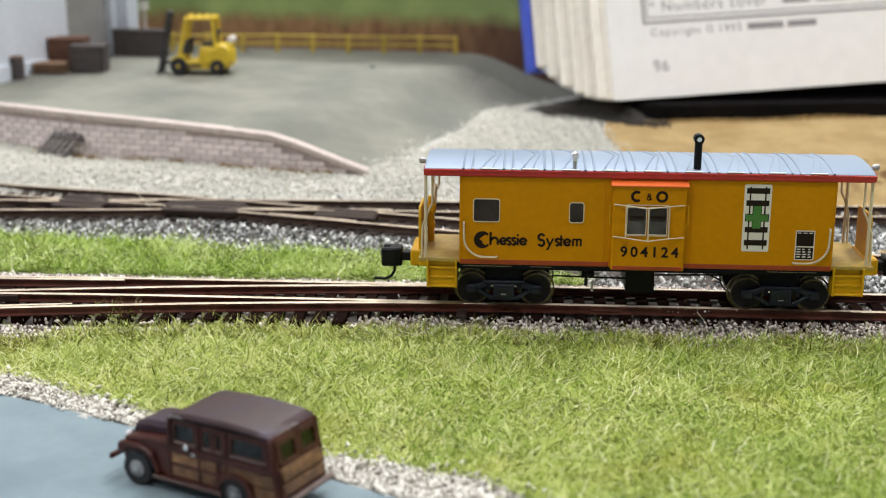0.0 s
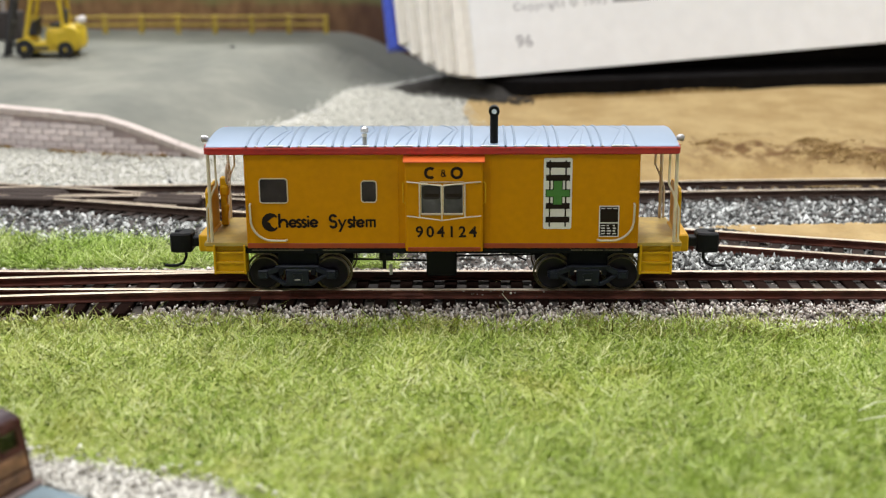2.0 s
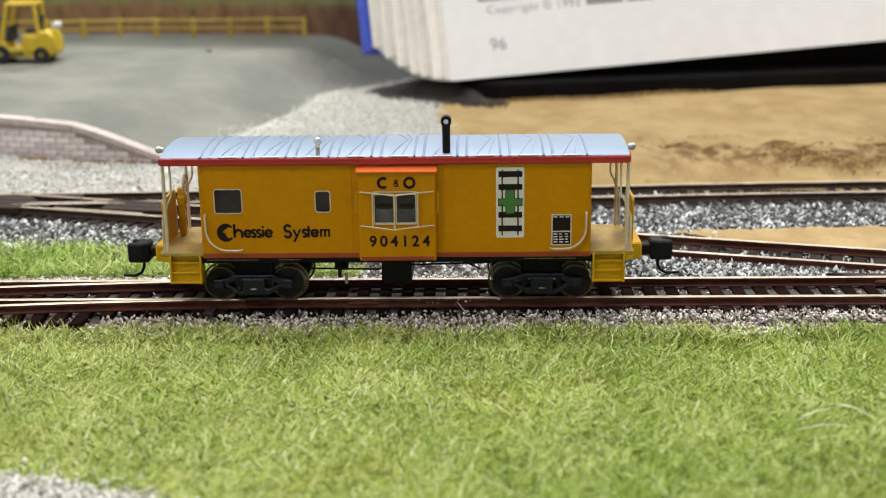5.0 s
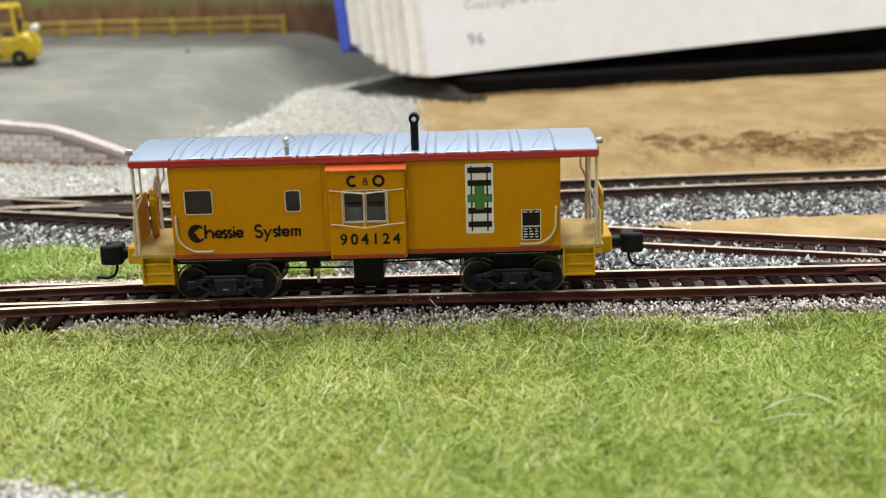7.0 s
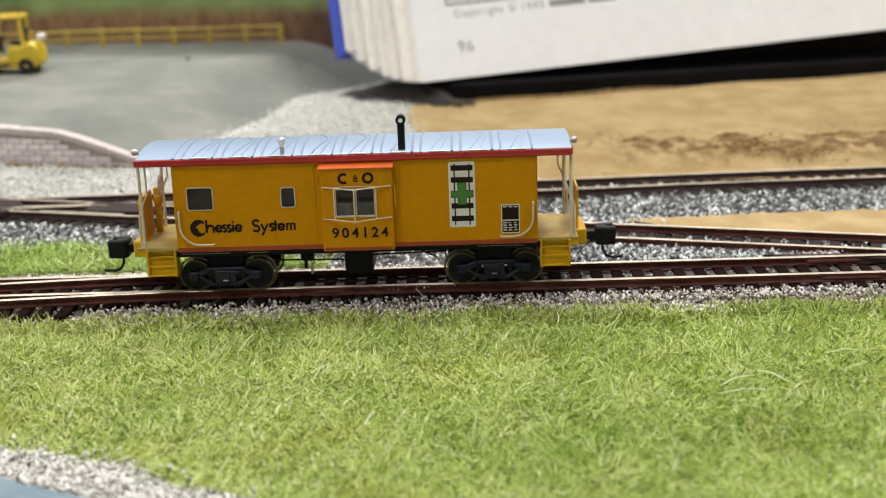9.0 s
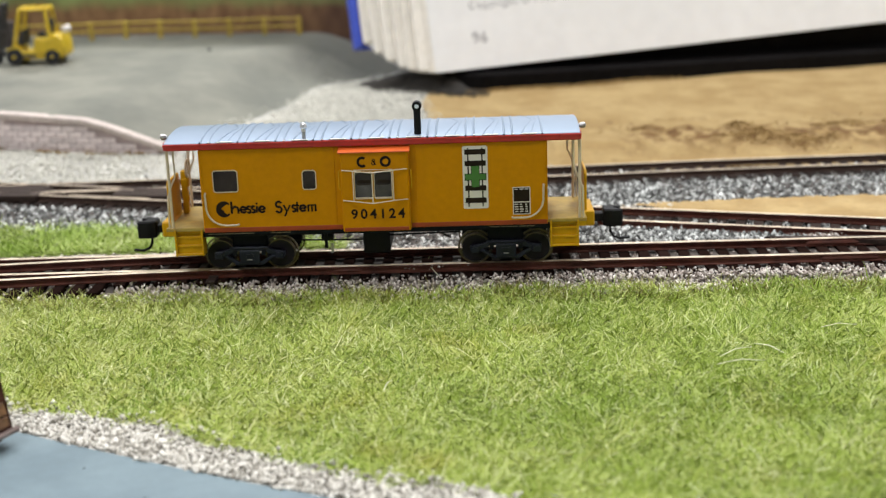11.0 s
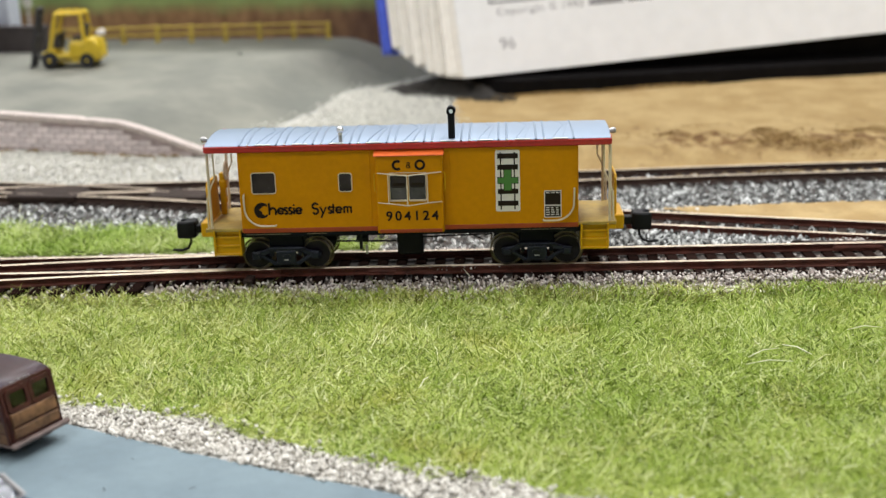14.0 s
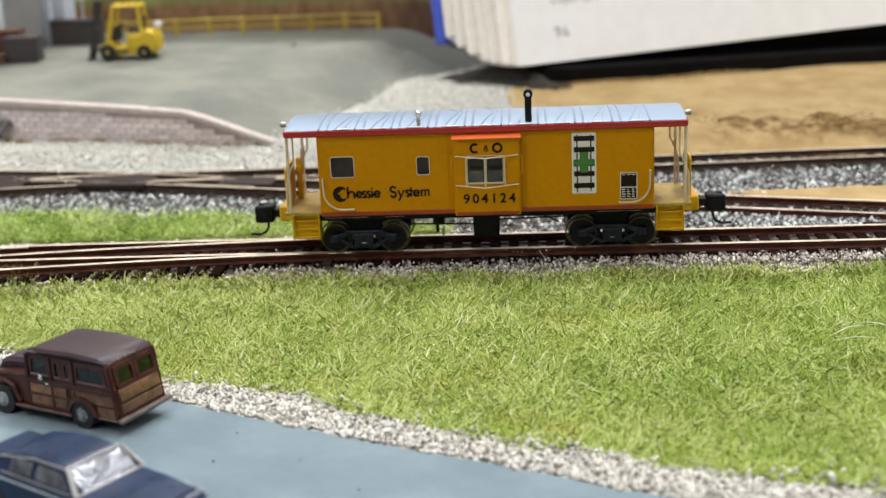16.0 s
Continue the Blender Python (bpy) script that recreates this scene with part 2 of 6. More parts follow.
def dirt_shaded(m, y0, half, x0, color):
    """A ragged band of dirt and painted clod shading along the line y = y0 (metres) beyond x0, laid over a material's
    colour.
    """
    nt = m.node_tree
    b = nt.nodes["Principled BSDF"]
    old = b.inputs["Base Color"].links[0].from_socket

    def calc(op, *args):
        n = nt.nodes.new("ShaderNodeMath")
        n.operation = op
        for i, v in enumerate(args):
            if isinstance(v, (int, float)):
                n.inputs[i].default_value = v
            else:
                nt.links.new(v, n.inputs[i])
        return n.outputs[0]

    def step(v, a, c):
        n = nt.nodes.new("ShaderNodeMapRange")
        n.interpolation_type = "SMOOTHSTEP"
        n.inputs[1].default_value, n.inputs[2].default_value = a, c
        nt.links.new(v, n.inputs[0])
        return n.outputs[0]

    tc = nt.nodes.new("ShaderNodeTexCoord")
    xyz = nt.nodes.new("ShaderNodeSeparateXYZ")
    nt.links.new(tc.outputs["Object"], xyz.inputs[0])

    def noise(sx, sy, detail):
        mp = nt.nodes.new("ShaderNodeMapping")
        mp.inputs["Scale"].default_value = (sx, sy, 60)
        nt.links.new(tc.outputs["Object"], mp.inputs["Vector"])
        n = nt.nodes.new("ShaderNodeTexNoise")
        n.inputs["Scale"].default_value, n.inputs["Detail"].default_value = 1.0, detail
        nt.links.new(mp.outputs[0], n.inputs["Vector"])
        return n.outputs[0]

    wave = calc("MULTIPLY", calc("SUBTRACT", noise(45, 20, 2), 0.5), half * 1.6)
    off = calc("ABSOLUTE", calc("DIVIDE", calc("ADD", calc("SUBTRACT", xyz.outputs[1], y0), wave), half))
    band = calc("SUBTRACT", 1.0, step(off, 0.25, 1.0))
    mask = calc("MULTIPLY", calc("MULTIPLY", band, step(noise(330, 260, 9), 0.36, 0.60)), step(xyz.outputs[0], x0, x0 + 0.016))
    blot = calc("MULTIPLY", calc("SUBTRACT", 1.0, step(off, 1.0, 2.2)), calc("MULTIPLY", step(noise(190, 110, 5), 0.58, 0.72), step(xyz.outputs[0], x0 - 0.02, x0)))
    mix = nt.nodes.new("ShaderNodeMix")
    mix.data_type = "RGBA"
    mix.blend_type = "MULTIPLY"
    mix.inputs[7].default_value = (*color, 1)
    nt.links.new(calc("MAXIMUM", mask, calc("MULTIPLY", blot, 0.6)), mix.inputs[0])
    nt.links.new(old, mix.inputs[6])
    nt.links.new(mix.outputs[2], b.inputs["Base Color"])
    return m


SAND_DIRT_SHADED = dirt_shaded(SAND.copy(), 0.0915, 0.0125, 0.046, (0.37, 0.26, 0.14))


def backdrop_mat():
    """Printed backdrop: a dry brown field with upright streaks below, green meadow above, soft edge between them."""
    m = bpy.data.materials.new("printed_backdrop")
    m.use_nodes = True
    nt = m.node_tree
    b = nt.nodes["Principled BSDF"]
    b.inputs["Roughness"].default_value = 0.75
    tc = nt.nodes.new("ShaderNodeTexCoord")
    sep = nt.nodes.new("ShaderNodeSeparateXYZ")
    nt.links.new(tc.outputs["Object"], sep.inputs[0])
    mp = nt.nodes.new("ShaderNodeMapping")
    mp.inputs["Scale"].default_value = (1, 1, 0.4)
    nt.links.new(tc.outputs["Object"], mp.inputs[0])
    n = nt.nodes.new("ShaderNodeTexNoise")
    n.inputs["Scale"].default_value, n.inputs["Detail"].default_value = 300, 6
    nt.links.new(mp.outputs[0], n.inputs["Vector"])
    n2 = nt.nodes.new("ShaderNodeTexNoise")
    n2.inputs["Scale"].default_value, n2.inputs["Detail"].default_value = 70, 4
    nt.links.new(tc.outputs["Object"], n2.inputs["Vector"])
    brown = nt.nodes.new("ShaderNodeValToRGB")
    for e, (p, c) in zip(brown.color_ramp.elements, [(0.3, (0.19, 0.095, 0.042)), (0.7, (0.41, 0.23, 0.10))]):
        e.position, e.color = p, (*c, 1)
    green = nt.nodes.new("ShaderNodeValToRGB")
    for e, (p, c) in zip(green.color_ramp.elements, [(0.3, (0.20, 0.28, 0.09)), (0.7, (0.36, 0.44, 0.15))]):
        e.position, e.color = p, (*c, 1)
    nt.links.new(n.outputs[0], brown.inputs[0])
    nt.links.new(n2.outputs[0], green.inputs[0])
    add = nt.nodes.new("ShaderNodeMath")
    add.operation = "MULTIPLY_ADD"
    add.inputs[1].default_value = 0.006
    nt.links.new(n2.outputs[0], add.inputs[0])
    nt.links.new(sep.outputs[2], add.inputs[2])
    r = nt.nodes.new("ShaderNodeMapRange")
    r.inputs[1].default_value, r.inputs[2].default_value = 0.0275, 0.0325
    nt.links.new(add.outputs[0], r.inputs[0])
    mix = nt.nodes.new("ShaderNodeMix")
    mix.data_type = "RGBA"
    nt.links.new(r.outputs[0], mix.inputs[0])
    nt.links.new(green.outputs[0], mix.inputs[7])
    # the field colour turns to a darker red-brown towards +x
    far = nt.nodes.new("ShaderNodeMapRange")
    far.interpolation_type = "SMOOTHSTEP"
    far.inputs[1].default_value, far.inputs[2].default_value, far.inputs[4].default_value = -0.055, -0.025, 0.75
    nt.links.new(sep.outputs[0], far.inputs[0])
    side_brown = nt.nodes.new("ShaderNodeMix")
    side_brown.data_type = "RGBA"
    side_brown.inputs[7].default_value = (0.085, 0.036, 0.024, 1)
    nt.links.new(far.outputs[0], side_brown.inputs[0])
    nt.links.new(brown.outputs[0], side_brown.inputs[6])
    nt.links.new(side_brown.outputs[2], mix.inputs[6])
    nt.links.new(mix.outputs[2], b.inputs["Base Color"])
    return m


BACKDROP = backdrop_mat()

# ---- mesh helpers (millimetres) ----
MM = 0.001


def finish(name, bm, material, smooth=False):
    me = bpy.data.meshes.new(name)
    bmesh.ops.scale(bm, vec=(MM, MM, MM), verts=bm.verts)
    bm.normal_update()
    bm.to_mesh(me)
    bm.free()
    for m in material if isinstance(material, (list, tuple)) else [material]:
        me.materials.append(m)
    if smooth:
        me.shade_smooth()
        me.set_sharp_from_angle(angle=radians(35))
    return me


def part(name, bm, material, parent=None, label="", smooth=False, at=None):
    """One mesh object out of a bmesh, under a thing or a part."""
    ob = new(name, finish(name, bm, material, smooth))
    if at is not None:
        ob.matrix_basis = at
    if parent:
        ob.parent = parent
    return tagged(ob, label)


def thing(name, label, category, at=None, group="", kind=""):
    ob = new(name)
    ob.empty_display_size = 0.005
    if at is not None:
        ob.matrix_basis = at
    return tagged(ob, label, category, group, kind)


def at_mm(x, y, z, rz=0.0, rx=0.0, ry=0.0):
    return pose(x * MM, y * MM, z * MM, rx, ry, rz)


def box(x0, x1, y0, y1, z0, z1, bevel=0.0, bm=None, seg=1):
    own = bmesh.new()
    bmesh.ops.create_cube(own, size=1)
    for v in own.verts:
        v.co = Vector((x0 + (v.co.x + 0.5) * (x1 - x0), y0 + (v.co.y + 0.5) * (y1 - y0), z0 + (v.co.z + 0.5) * (z1 - z0)))
    if bevel:
        bmesh.ops.bevel(own, geom=own.edges[:], offset=bevel, segments=seg, affect="EDGES", profile=0.5)
    return join(bm, own)


def join(bm, own):
    if bm is None:
        return own
    me = bpy.data.meshes.new("tmp")
    own.to_mesh(me)
    own.free()
    bm.from_mesh(me)
    bpy.data.meshes.remove(me)
    return bm


def moved(bm, m):
    bmesh.ops.transform(bm, matrix=m, verts=bm.verts)
    return bm


def tube(points, r, seg=8, bm=None, closed=False):
    """A round bar along points; r a radius or a list of them."""
    bm = bm or bmesh.new()
    pts = [Vector(p) for p in points]
    n = len(pts)
    rings, side = [], None
    for i, p in enumerate(pts):
        a = pts[i - 1] if i or closed else p
        c = pts[(i + 1) % n] if i < n - 1 or closed else p
        d = (c - a).normalized()
        if side is None:
            side = d.orthogonal().normalized()
        side = (side - d * side.dot(d)).normalized()
        up = d.cross(side)
        rad = r[i] if isinstance(r, (list, tuple)) else r
        rings.append([bm.verts.new(p + (side * math.cos(k * math.tau / seg) + up * math.sin(k * math.tau / seg)) * rad) for k in range(seg)])
    for i in range(n if closed else n - 1):
        a, b = rings[i], rings[(i + 1) % n]
        for k in range(seg):
            bm.faces.new((a[k], a[(k + 1) % seg], b[(k + 1) % seg], b[k]))
    if not closed:
        bm.faces.new(rings[0][::-1])
        bm.faces.new(rings[-1])
    return bm


def prism(outline, d0, d1, plane="xz", bevel=0.0, bm=None):
    """A flat outline pushed from d0 to d1. plane xz: the outline's two numbers are x and z, the depth is y; xy: depth is z; yz: depth is x."""
    own = bmesh.new()

    def put(a, b, d):
        return {"xz": (a, d, b), "xy": (a, b, d), "yz": (d, a, b)}[plane]

    lo = [own.verts.new(put(a, b, d0)) for a, b in outline]
    hi = [own.verts.new(put(a, b, d1)) for a, b in outline]
    n = len(outline)
    own.faces.new(lo)
    own.faces.new(hi[::-1])
    for i in range(n):
        own.faces.new((lo[i], hi[i], hi[(i + 1) % n], lo[(i + 1) % n]))
    bmesh.ops.recalc_face_normals(own, faces=own.faces)
    if bevel:
        bmesh.ops.bevel(own, geom=own.edges[:], offset=bevel, segments=1, affect="EDGES", profile=0.5)
    return join(bm, own)


def disc(x, y0, y1, z, r, seg=24, bm=None, r1=None):
    """A round bar along y."""
    return tube([(x, y0, z), (x, y1, z)], [r, r if r1 is None else r1], seg, bm)


def ring(x, z, r, w, y0, y1, a0=0.0, a1=360.0, seg=32):
    """A flat ring, or an arc of one, facing y."""
    full = abs(a1 - a0) >= 360
    outline = [(x + (r + w / 2) * math.cos(radians(a0 + (a1 - a0) * i / seg)), z + (r + w / 2) * math.sin(radians(a0 + (a1 - a0) * i / seg))) for i in range(seg + 1)]
    inner = [(x + (r - w / 2) * math.cos(radians(a0 + (a1 - a0) * i / seg)), z + (r - w / 2) * math.sin(radians(a0 + (a1 - a0) * i / seg))) for i in range(seg + 1)]
    bm = bmesh.new()
    rows = [[bm.verts.new((px, y, pz)) for px, pz in line] for y in (y0, y1) for line in (outline, inner)]
    for i in range(seg):
        for p, q in ((0, 1), (1, 3), (3, 2), (2, 0)):
            bm.faces.new((rows[p][i], rows[q][i], rows[q][i + 1], rows[p][i + 1]))
    if full:
        bmesh.ops.remove_doubles(bm, verts=bm.verts, dist=1e-4)
    else:
        for i in (0, seg):
            bm.faces.new((rows[0][i], rows[1][i], rows[3][i], rows[2][i]))
    bmesh.ops.recalc_face_normals(bm, faces=bm.faces)
    return bm


def rounded(x0, x1, z0, z1, r, seg=4):
    """The outline of a rectangle with round corners."""
    pts = []
    for cx, cz, a in ((x1 - r, z1 - r, 0), (x0 + r, z1 - r, 90), (x0 + r, z0 + r, 180), (x1 - r, z0 + r, 270)):
        pts += [(cx + r * math.cos(radians(a + 90 * i / seg)), cz + r * math.sin(radians(a + 90 * i / seg))) for i in range(seg + 1)]
    return pts


def rim(x0, x1, z0, z1, r, w, y0, y1):
    """A frame round a window, facing y."""
    bm = bmesh.new()
    a, b = rounded(x0, x1, z0, z1, r), rounded(x0 + w, x1 - w, z0 + w, z1 - w, max(r - w, 0.05))
    rows = [[bm.verts.new((px, y, pz)) for px, pz in line] for y in (y0, y1) for line in (a, b)]
    n = len(a)
    for i in range(n):
        k = (i + 1) % n
        for p, q in ((0, 1), (1, 3), (3, 2), (2, 0)):
            bm.faces.new((rows[p][i], rows[q][i], rows[q][k], rows[p][k]))
    bmesh.ops.recalc_face_normals(bm, faces=bm.faces)
    return bm


def words(name, text, size, material, parent, m, label="", thick=0.03, spacing=1.0, bold=0.0):
    """Lettering in the built-in font, size in millimetres, standing at m in its parent."""
    cu = bpy.data.curves.new(name, "FONT")
    cu.body, cu.size, cu.extrude, cu.space_character, cu.offset = text, size * MM, thick * MM, spacing, bold * MM
    tmp = bpy.data.objects.new("tmp", cu)
    scene.collection.objects.link(tmp)
    me = bpy.data.meshes.new_from_object(tmp.evaluated_get(bpy.context.evaluated_depsgraph_get()))
    bpy.data.objects.remove(tmp)
    me.materials.clear()
    me.materials.append(material)
    ob = new(name, me)
    ob.parent, ob.matrix_basis = parent, m
    return tagged(ob, label)


def raw_mesh(name, verts, faces_loops, starts, totals, material):
    """A mesh out of number arrays, for the loose stuff."""
    me = bpy.data.meshes.new(name)
    me.vertices.add(len(verts))
    me.vertices.foreach_set("co", (verts * MM).astype(np.float32).ravel())
    me.loops.add(len(faces_loops))
    me.loops.foreach_set("vertex_index", faces_loops.astype(np.int32))
    me.polygons.add(len(starts))
    me.polygons.foreach_set("loop_start", starts.astype(np.int32))
    me.update(calc_edges=True)
    me.validate()
    me.materials.append(material)
    return me


RNG = np.random.default_rng(7)


def fibres(name, xy, z, length, width, lean, material, label, bend=0.5, comb=0.0):
    """Static grass: bent tapered blades at the places xy; comb draws neighbours to one direction."""
    n = len(xy)
    a = RNG.uniform(0, math.tau, n)
    if comb:
        swirl = bumps(xy[:, 0], xy[:, 1], 17, 2.2, 31) + bumps(xy[:, 0], xy[:, 1], 7, 1.3, 32)
        a = np.where(RNG.uniform(0, 1, n) < comb, swirl + RNG.normal(0, 0.55, n), a)
    l = length * RNG.lognormal(-0.1, 0.33, n)
    t = np.clip(RNG.uniform(lean - 0.75, lean + 0.35, n), 0.0, 1.5)
    d = np.stack([np.cos(a) * np.sin(t), np.sin(a) * np.sin(t), np.cos(t)], 1)
    t2 = np.clip(t + bend * RNG.uniform(-0.3, 1.0, n), 0, 1.75)
    a2 = a + RNG.uniform(-0.7, 0.7, n)
    d2 = np.stack([np.cos(a2) * np.sin(t2), np.sin(a2) * np.sin(t2), np.cos(t2)], 1)
    b = a + RNG.uniform(-1.0, 1.0, n) + math.pi / 2
    s = np.stack([np.cos(b), np.sin(b), RNG.uniform(-0.4, 0.4, n)], 1) * (width * RNG.uniform(0.6, 1.35, n) / 2)[:, None]
    p0 = np.column_stack([xy, z])
    p1 = p0 + d * (l * 0.55)[:, None]
    p2 = p1 + d2 * (l * 0.45)[:, None]
    verts = np.stack([p0 - s, p0 + s, p1 + s * 0.85, p1 - s * 0.85, p2], 1).reshape(-1, 3)
    base = np.arange(n)[:, None] * 5
    loops = (base + np.array([0, 1, 2, 3, 3, 2, 4])[None]).ravel()
    starts = (np.arange(n)[:, None] * 7 + np.array([0, 4])[None]).ravel()
    ob = new(name, raw_mesh(name, verts, loops, starts, None, material))
    return tagged(ob, label, "grass", kind="stuff")


OCTA = np.array([(1, 0, 0), (-1, 0, 0), (0, 1, 0), (0, -1, 0), (0, 0, 1), (0, 0, -1)], float)
OCTA_F = np.array([(0, 2, 4), (2, 1, 4), (1, 3, 4), (3, 0, 4), (2, 0, 5), (1, 2, 5), (3, 1, 5), (0, 3, 5)])


def grains(name, xy, z, size, material, label, category="gravel"):
    """Crushed stone: jittered eight-sided grains at the places xy."""
    n = len(xy)
    v = OCTA[None] * RNG.uniform(0.7, 1.15, (n, 6, 1)) + RNG.uniform(-0.26, 0.26, (n, 6, 3))
    v *= (size / 2 * RNG.lognormal(0, 0.25, n))[:, None, None] * RNG.uniform(0.65, 1.25, (n, 1, 3))
    a = RNG.uniform(0, math.tau, n)
    c, s = np.cos(a)[:, None], np.sin(a)[:, None]
    v = np.stack([v[..., 0] * c - v[..., 1] * s, v[..., 0] * s + v[..., 1] * c, v[..., 2]], 2)
    v += np.column_stack([xy, z])[:, None, :]
    loops = (np.arange(n)[:, None] * 6 + OCTA_F.ravel()[None]).ravel()
    ob = new(name, raw_mesh(name, v.reshape(-1, 3), loops, np.arange(n * 8) * 3, None, material))
    return tagged(ob, label, category, kind="stuff")


def strewn(n, x0, x1, lo, hi):
    """n places between two edges lo(x) and hi(x)."""
    x = RNG.uniform(x0, x1, n * 3)
    a, b = lo(x), hi(x)
    width = np.clip(b - a, 0, None)
    keep = RNG.uniform(0, width.max(), n * 3) < width
    x, a, b = x[keep][:n], a[keep][:n], b[keep][:n]
    return np.column_stack([x, RNG.uniform(a, b)])


def curve(*pts):
    xs, ys = zip(*pts)
    return lambda x: np.interp(x, xs, ys)


def flat(v):
    return lambda x: np.full_like(np.asarray(x, float), v)


def sheet(name, x0, x1, nx, lo, hi, ny, z, material, label, category="ground", kind="structure", swap=False):
    """Ground between two edges lo(x) and hi(x), at the height z(x, y). swap: the edges run along y."""
    xs = np.linspace(x0, x1, nx + 1)
    g = np.repeat(xs[:, None], ny + 1, 1)
    v = np.linspace(0, 1, ny + 1)[None]
    h = lo(g) * (1 - v) + hi(g) * v
    X, Y = (h, g) if swap else (g, h)
    verts = np.stack([X, Y, z(X, Y)], 2).reshape(-1, 3)
    i = (np.arange(nx)[:, None] * (ny + 1) + np.arange(ny)[None]).ravel()
    q = np.stack([i, i + ny + 1, i + ny + 2, i + 1], 1)
    if swap:
        q = q[:, ::-1]
    me = raw_mesh(name, verts, q.ravel(), np.arange(len(q)) * 4, None, material)
    me.shade_smooth()
    return tagged(new(name, me), label, category, kind=kind)


def smooth(v):
    v = np.clip(v, 0, 1)
    return v * v * (3 - 2 * v)


def bumps(X, Y, size, height, seed=0):
    """Soft unevenness out of a few sine waves."""
    r = np.random.default_rng(seed)
    out = 0
    for k in range(6):
        a, w, p = r.uniform(0, math.tau), r.uniform(0.6, 2.2) / size * math.tau, r.uniform(0, math.tau)
        out = out + np.sin((X * math.cos(a) + Y * math.sin(a)) * w + p)
    return out * height / 3

# ---- plan: edges of the zones and ground heights ----
ROAD_EDGE = curve((-400, -18), (-130, -30), (-83, -45.6), (-70, -51.9), (-40, -66.5), (-30, -71.5), (-20, -76.3), (-9, -81.5), (0, -85.3), (10, -90), (16, -93.2), (60, -108), (400, -150))
GRASS_EDGE = curve((-400, -10), (-130, -22), (-92, -36.2), (-72, -46), (-42, -60.3), (-33, -62.8), (-21.5, -66.6), (-16.5, -71), (-8, -75.8), (-2, -78.8), (6, -82.4), (16, -84.8), (21, -88), (37, -93.2), (400, -135))
BALLAST_EDGE = curve((-400, -9.5), (-130, -24), (-97, -22.5), (-91, -18), (-84, -14.5), (-66, -12.4), (-20, -12.2), (5, -13.8), (36, -13.2), (400, -13.5))
FAR_EDGE = curve((-400, 84), (-150, 86), (-98, 76), (-60, 75), (400, 80))
GRASS2_HI = curve((-400, 42), (-123, 39), (-88, 36.4), (-70, 31.3), (-44, 30), (-20, 24), (-8, 19))
SAND_X = curve((60, 14), (90, 9), (112, 6), (121, 4), (139, 1.5), (160, 4), (200, 12), (330, 25))
YARD_X = curve((60, -63), (88.5, -60.5), (98, -55), (110, -48), (140, -36), (168, -31), (178, -24), (190, -10), (215, -6), (230, -5), (330, 4))
WALL_Y = curve((-400, 190), (-157, 118), (-129, 104), (-106, 99), (-84, 93), (-61, 88.7), (-50, 86.8))


def far_z(X, Y):
    """Gravel and sand beyond the far track."""
    return -1.7 + 3.8 * smooth((Y - 74) / 16) + 3.4 * smooth((Y - 90) / 80) + bumps(X, Y, 40, 0.25, 3)


def sand_ridge(X, Y):
    """A low scuffed ridge across the sand."""
    v = (Y - 96 - 2.2 * np.sin(X * 0.11)) / 9
    return 0.12 + np.exp(-v * v) * smooth((X - 48) / 14) * (0.5 + bumps(X, Y, 11, 0.7, 8))


def wall_top(x):
    return np.interp(x, (-400, -129, -91, -78, -70, -56), (12.5, 11.4, 9.7, 8.8, 6.3, 1.4))


def yard_z(X, Y):
    d = YARD_X(Y) - X
    top = 11.2 + np.clip(Y - 100, 0, 76) * 0.062
    low = far_z(X, Y) + 0.02
    return low + (top - low) * smooth(d / 34) + bumps(X, Y, 90, 0.18, 5)


def lawn_z(X, Y):
    edge = smooth((Y - GRASS_EDGE(X)) / 8)
    up = smooth((Y - BALLAST_EDGE(X) + 6) / 6)
    return -2.7 - 0.9 * edge + 0.5 * up + bumps(X, Y, 45, 0.28, 1)


def bed_z(X, Y):
    main = np.exp(-((Y - 1.5) / 11.0) ** 4)
    return -3.3 + 1.5 * np.maximum(main, smooth((Y - 20) / 8)) + bumps(X, Y, 25, 0.1, 2)


def ground_z(x, y):
    return float(yard_z(np.array(x), np.array(y)))


# ---- room round the layout ----
def room():
    def slab(name, label, category, b, material):
        return tagged(part(name, box(*b), material), label, category, kind="structure")

    slab("floor", "dark grey carpet of the room below the layout", "floor", (-800, 800, -1600, 1600, -930, -900), FLOORMAT)
    slab("ceiling", "plain white ceiling of the room", "ceiling", (-800, 800, -1600, 1600, 1260, 1290), WALLPAINT)
    slab("wall_north", "plain off-white wall behind the layout", "wall", (-800, 800, 1600, 1640, -900, 1260), WALLPAINT)
    slab("wall_south", "plain off-white wall behind the viewer", "wall", (-800, 800, -1640, -1600, -900, 1260), WALLPAINT)
    slab("wall_east", "plain off-white side wall", "wall", (800, 840, -1600, 1600, -900, 1260), WALLPAINT)
    slab("wall_west", "plain off-white side wall", "wall", (-840, -800, -1600, 1600, -900, 1260), WALLPAINT)
    for lx, ly, lz, sx, sy, watts in LAMPS:
        t = thing("ceiling_light", "white fluorescent ceiling light fitting under the ceiling", "ceiling light", pose(lx, ly, lz), "ceiling lights")
        part("housing", box(-sx * 520, sx * 520, -sy * 510, sy * 510, 4, 50, 4), WALLPAINT, t)


